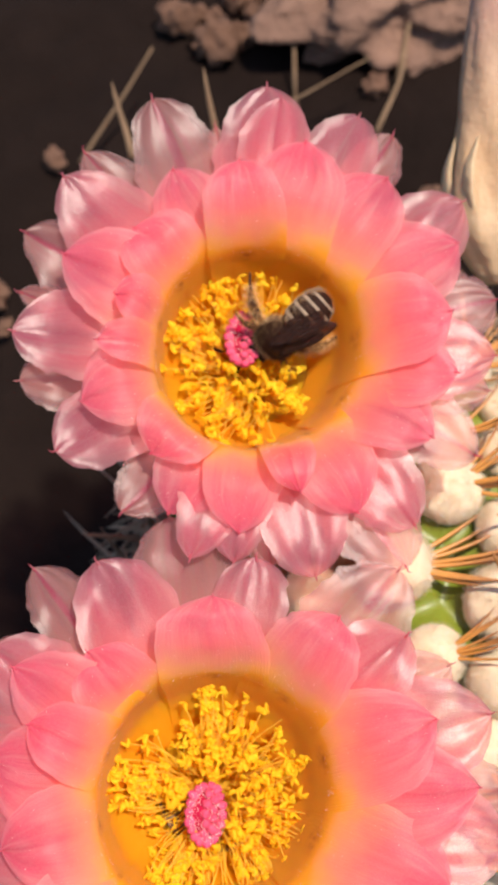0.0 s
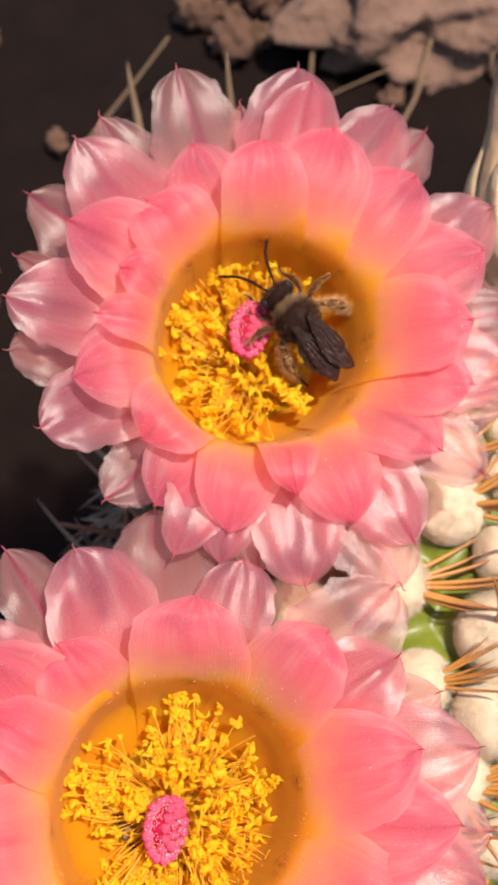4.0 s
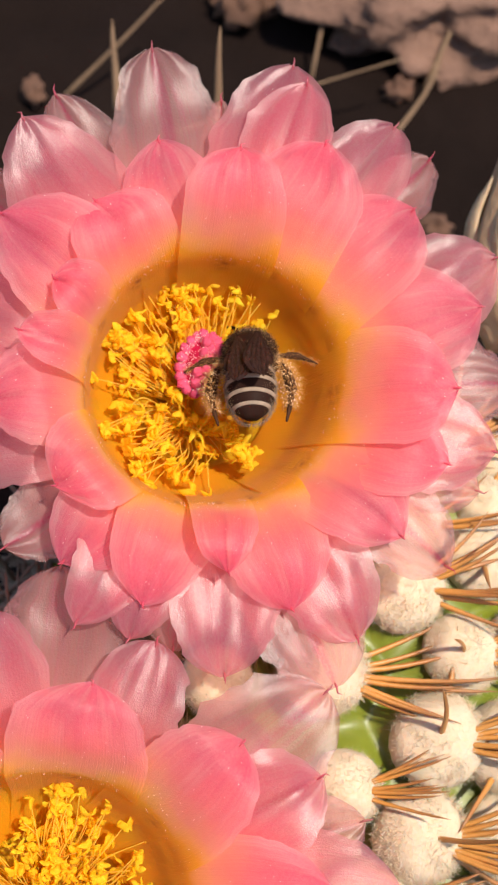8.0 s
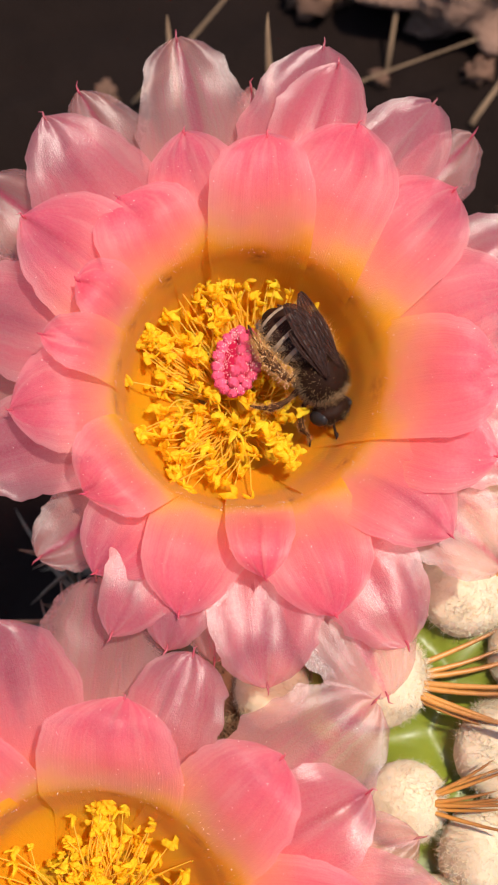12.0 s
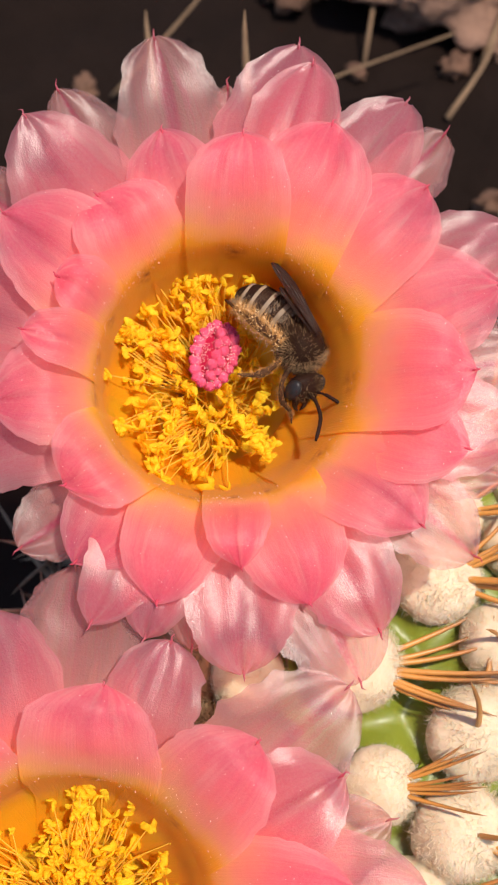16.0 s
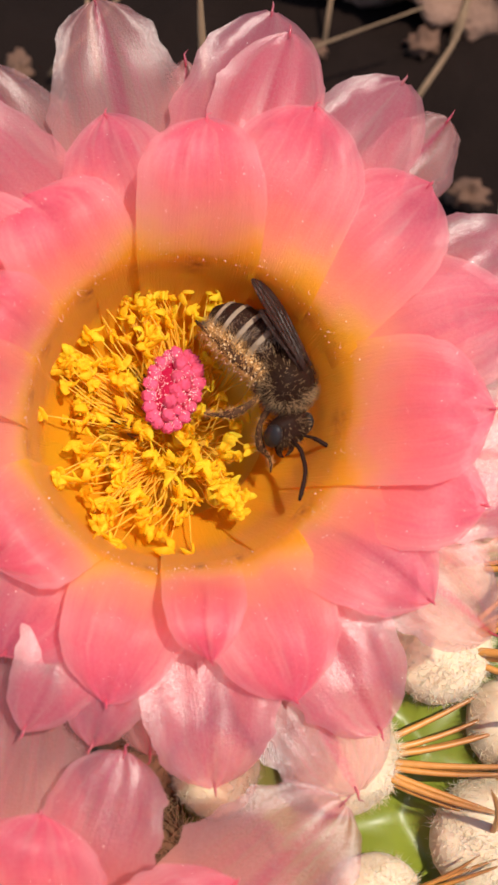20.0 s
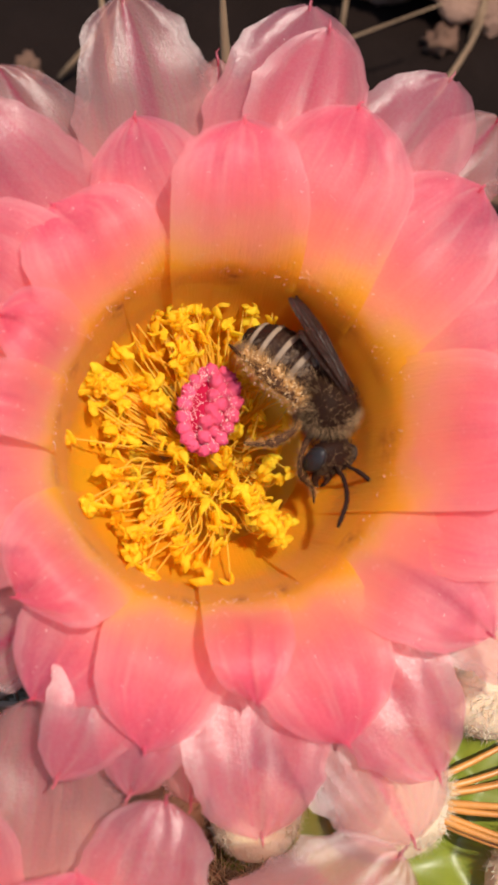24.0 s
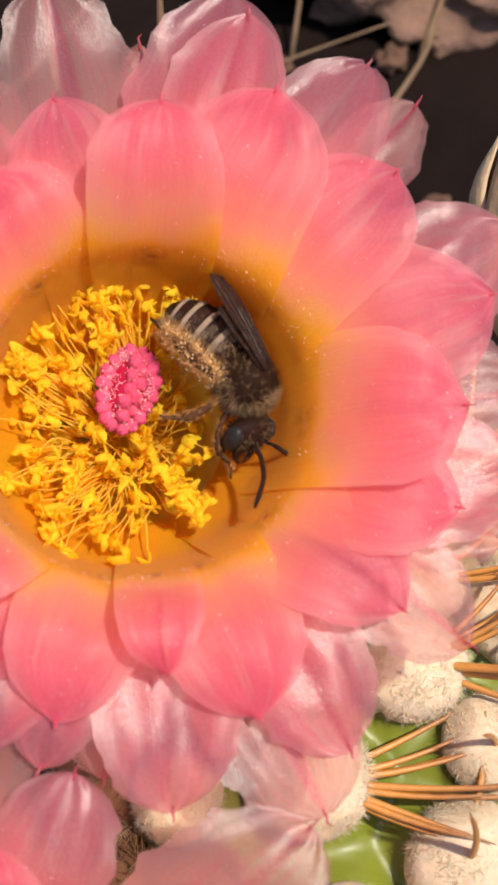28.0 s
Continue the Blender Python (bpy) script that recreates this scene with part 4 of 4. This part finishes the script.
# ---- things beside the cactus ----
def build_withered():
    w = thing("withered_flower", pose(0.0395, 0.028, 0.081, -58, 14, 0), "withered beige cactus flower with wrinkled skin", "flower")
    line = curve_through([(0, 0, -8), (0, 0, 2), (0.8, 0, 12), (2.4, 0.4, 26), (4.6, 1.0, 40), (7.0, 1.5, 52)], 30)
    v, f, u = tube(line, [6.6 * min(1.0, 0.35 + q / 6) * (1 - 0.35 * max(0, (q - 8) / 22) - 0.62 * max(0, (q - 22) / 8) ** 2.5) for q in range(31)], 40)
    v = [p + Vector((p.x, p.y, 0)) * (0.16 * noise.noise(Vector((math.atan2(p.y, p.x) * 2.2, p.z * 0.06, 1))) + 0.05 * math.sin(7 * math.atan2(p.y, p.x) + p.z * 0.2)) for p in v]
    put("bud_body", mesh_of("bud_body", v, f, M_WITHER, u), w)
    rng = random.Random(4)
    for i in range(7):
        a = i * 0.9
        pts = curve_through([(5.5 * math.cos(a), 5.5 * math.sin(a), 0), (6.9 * math.cos(a + 0.1), 6.9 * math.sin(a + 0.1), 7), (5.6 * math.cos(a + 0.3), 5.6 * math.sin(a + 0.3), 14 + rng.uniform(-2, 4))], 8)
        put("dry_scale", mesh_of("dry_scale", *tube(pts, [1.2, 1.6, 1.8, 1.8, 1.6, 1.3, 1.0, 0.6, 0.1], 8, 0.3)[:2], M_WITHER), w, None, "dry papery scale")


build_withered()


def build_straw():
    rng = random.Random(8)
    for i in range(24):
        x, y = rng.gauss(0.055, 0.05), rng.gauss(0.13, 0.05)
        a = rng.uniform(0, math.pi)
        ln = rng.uniform(18, 55)
        rise = rng.uniform(2, 30)
        d = Vector((math.cos(a), math.sin(a), 0))
        pts = curve_through([(0, 0, 0), tuple(d * ln * 0.5 + Vector((rng.uniform(-3, 3), 0, rise * 0.6))), tuple(d * ln + Vector((0, 0, rise)))], 8)
        th = rng.uniform(0.3, 0.75)
        ob = put("straw", mesh_of("straw", *tube(pts, [th * (1 - 0.06 * q) for q in range(9)], 6)[:2], M_STRAW), None, Matrix.Translation((x, y, 0.0006)))
        tagged(ob, "dry brown straw stem lying on the soil", "straw", "straws on the soil")


build_straw()


def motions():
    walk(BEE, [
        (0.0, pose(0.00300, 0.00300, 0.09970, -65.6, -48.6, 142.2)),
        (0.5, pose(0.00341, 0.00330, 0.09996, -46.5, -38.9, 116.4)),
        (1.0, pose(0.00361, 0.00321, 0.10001, -46.6, -39.0, 116.5)),
        (1.5, pose(0.00391, 0.00321, 0.10017, -42.1, -39.0, 107.4)),
        (2.0, pose(0.00371, 0.00312, 0.10042, -31.8, -37.1, 88.0)),
        (2.5, pose(0.00338, 0.00268, 0.10054, -20.2, -33.6, 73.5)),
        (4.5, pose(0.00459, 0.00431, 0.10151, 31.9, -14.0, 14.6)),
        (5.0, pose(0.00307, 0.00495, 0.10164, -26.3, -7.4, 6.3)),
        (5.5, pose(0.00304, 0.00457, 0.10128, -26.7, -8.2, 4.1)),
        (6.0, pose(0.00368, 0.00432, 0.10094, -28.1, -8.5, 1.5)),
        (6.5, pose(0.00363, 0.00449, 0.10113, -30.8, -8.1, 0.9)),
        (7.0, pose(0.00369, 0.00455, 0.10122, -33.2, -12.9, 5.7)),
        (7.5, pose(0.00393, 0.00441, 0.10111, -32.9, -11.3, 2.9)),
        (8.0, pose(0.00388, 0.00418, 0.10101, -32.9, -9.5, 1.3)),
        (8.5, pose(0.00411, 0.00483, 0.10096, -31.7, -7.7, -1.9)),
        (9.0, pose(0.00525, 0.00578, 0.10063, -34.6, 9.7, -30.8)),
        (9.5, pose(0.00628, 0.00643, 0.09890, -52.1, 27.8, -70.5)),
        (10.0, pose(0.00581, 0.00518, 0.09809, -78.0, 26.0, -127.3)),
        (10.5, pose(0.00642, 0.00533, 0.09818, -72.3, 26.1, -112.4)),
        (11.0, pose(0.00662, 0.00519, 0.09805, -67.6, 24.7, -101.8)),
        (11.5, pose(0.00636, 0.00426, 0.09812, -59.8, 19.3, -114.9)),
        (12.0, pose(0.00710, 0.00284, 0.09840, -41.0, -11.3, -134.1)),
        (12.5, pose(0.00664, 0.00360, 0.09880, -39.0, -11.5, -128.9)),
        (13.0, pose(0.00708, 0.00387, 0.09950, -39.3, -32.7, -125.2)),
        (13.5, pose(0.00698, 0.00392, 0.09953, -41.1, -40.5, -121.5)),
        (15.5, pose(0.00719, 0.00446, 0.10040, -40.6, -43.2, -118.6)),
        (16.0, pose(0.00745, 0.00437, 0.10030, -40.0, -43.3, -118.8)),
        (17.0, pose(0.00797, 0.00458, 0.10039, -39.7, -44.3, -119.1)),
        (18.0, pose(0.00783, 0.00483, 0.10067, -39.1, -43.5, -120.4)),
        (19.0, pose(0.00767, 0.00438, 0.10035, -38.0, -41.9, -123.9)),
        (20.0, pose(0.00800, 0.00423, 0.10023, -36.4, -40.3, -126.8)),
        (20.5, pose(0.00807, 0.00393, 0.10003, -36.3, -39.9, -127.5)),
        (22.5, pose(0.00765, 0.00384, 0.10002, -34.3, -39.8, -127.2)),
        (23.0, pose(0.00771, 0.00385, 0.09993, -35.2, -39.6, -126.5)),
        (24.0, pose(0.00785, 0.00388, 0.09994, -36.8, -41.6, -124.2)),
        (25.0, pose(0.00744, 0.00381, 0.09987, -37.7, -41.1, -124.2)),
        (26.0, pose(0.00784, 0.00395, 0.10008, -37.8, -41.2, -125.3)),
        (27.0, pose(0.00794, 0.00406, 0.10008, -36.5, -41.1, -126.6)),
        (28.0, pose(0.00795, 0.00405, 0.10009, -37.7, -40.0, -125.8)),
    ])
    # the head turns sideways while the bee rests
    level, side = pose(0, 0.0026, -0.0004, -14, 0, 0), pose(0.0005, 0.0028, -0.0014) @ Matrix.Rotation(radians(24), 4, Vector((0.9, 0, 0.44))) @ pose(0, 0, 0, -6, 16, -30)
    walk(HEAD, [(0.0, level), (11.5, level), (13.0, side), (19.0, side), (19.5, side @ pose(0, 0, 0, 6, 8, 8)), (20.5, side), (24.0, side @ pose(0, 0, 0, 0, -6, -6)), (28.0, side)])
    # hind legs reach out while it forages, and lie along the abdomen later
    for s in (-1, 1):
        leg = LEGS["hind_leg", s]
        p = leg.matrix_basis.copy()
        out = p @ pose(0, 0, 0, 0, 0, s * (48 if s > 0 else 16))
        half = p @ pose(0, 0, 0, 0, 0, s * (34 if s > 0 else 30))
        far = p @ pose(0, 0, 0, 0, 0, s * (84 if s > 0 else 40))
        walk(leg, [(0.0, far), (1.2, far), (2.2, half), (4.5, out), (6.5, out), (7.5, p @ pose(0, 0, 0, 0, 0, s * 12)), (8.5, p @ pose(0, 0, 0, 0, 0, s * 10)), (9.5, p), (28.0, p)])
        leg = LEGS["front_leg", s]
        p = leg.matrix_basis.copy()
        low = p @ pose(0, 0, 0, 0, 38, 0)
        walk(leg, [(0.0, p), (11.5, p), (13.0, low), (28.0, low)])
        leg = LEGS["middle_leg", s]
        p = leg.matrix_basis.copy()
        high = p @ pose(0, 0, 0, 0, -s * 62, s * 26)
        walk(leg, [(0.0, high), (2.5, p), (4.5, high), (6.0, high), (8.5, p @ pose(0, 0, 0, 0, -s * 30, 0)), (10.0, p), (28.0, p)])


motions()
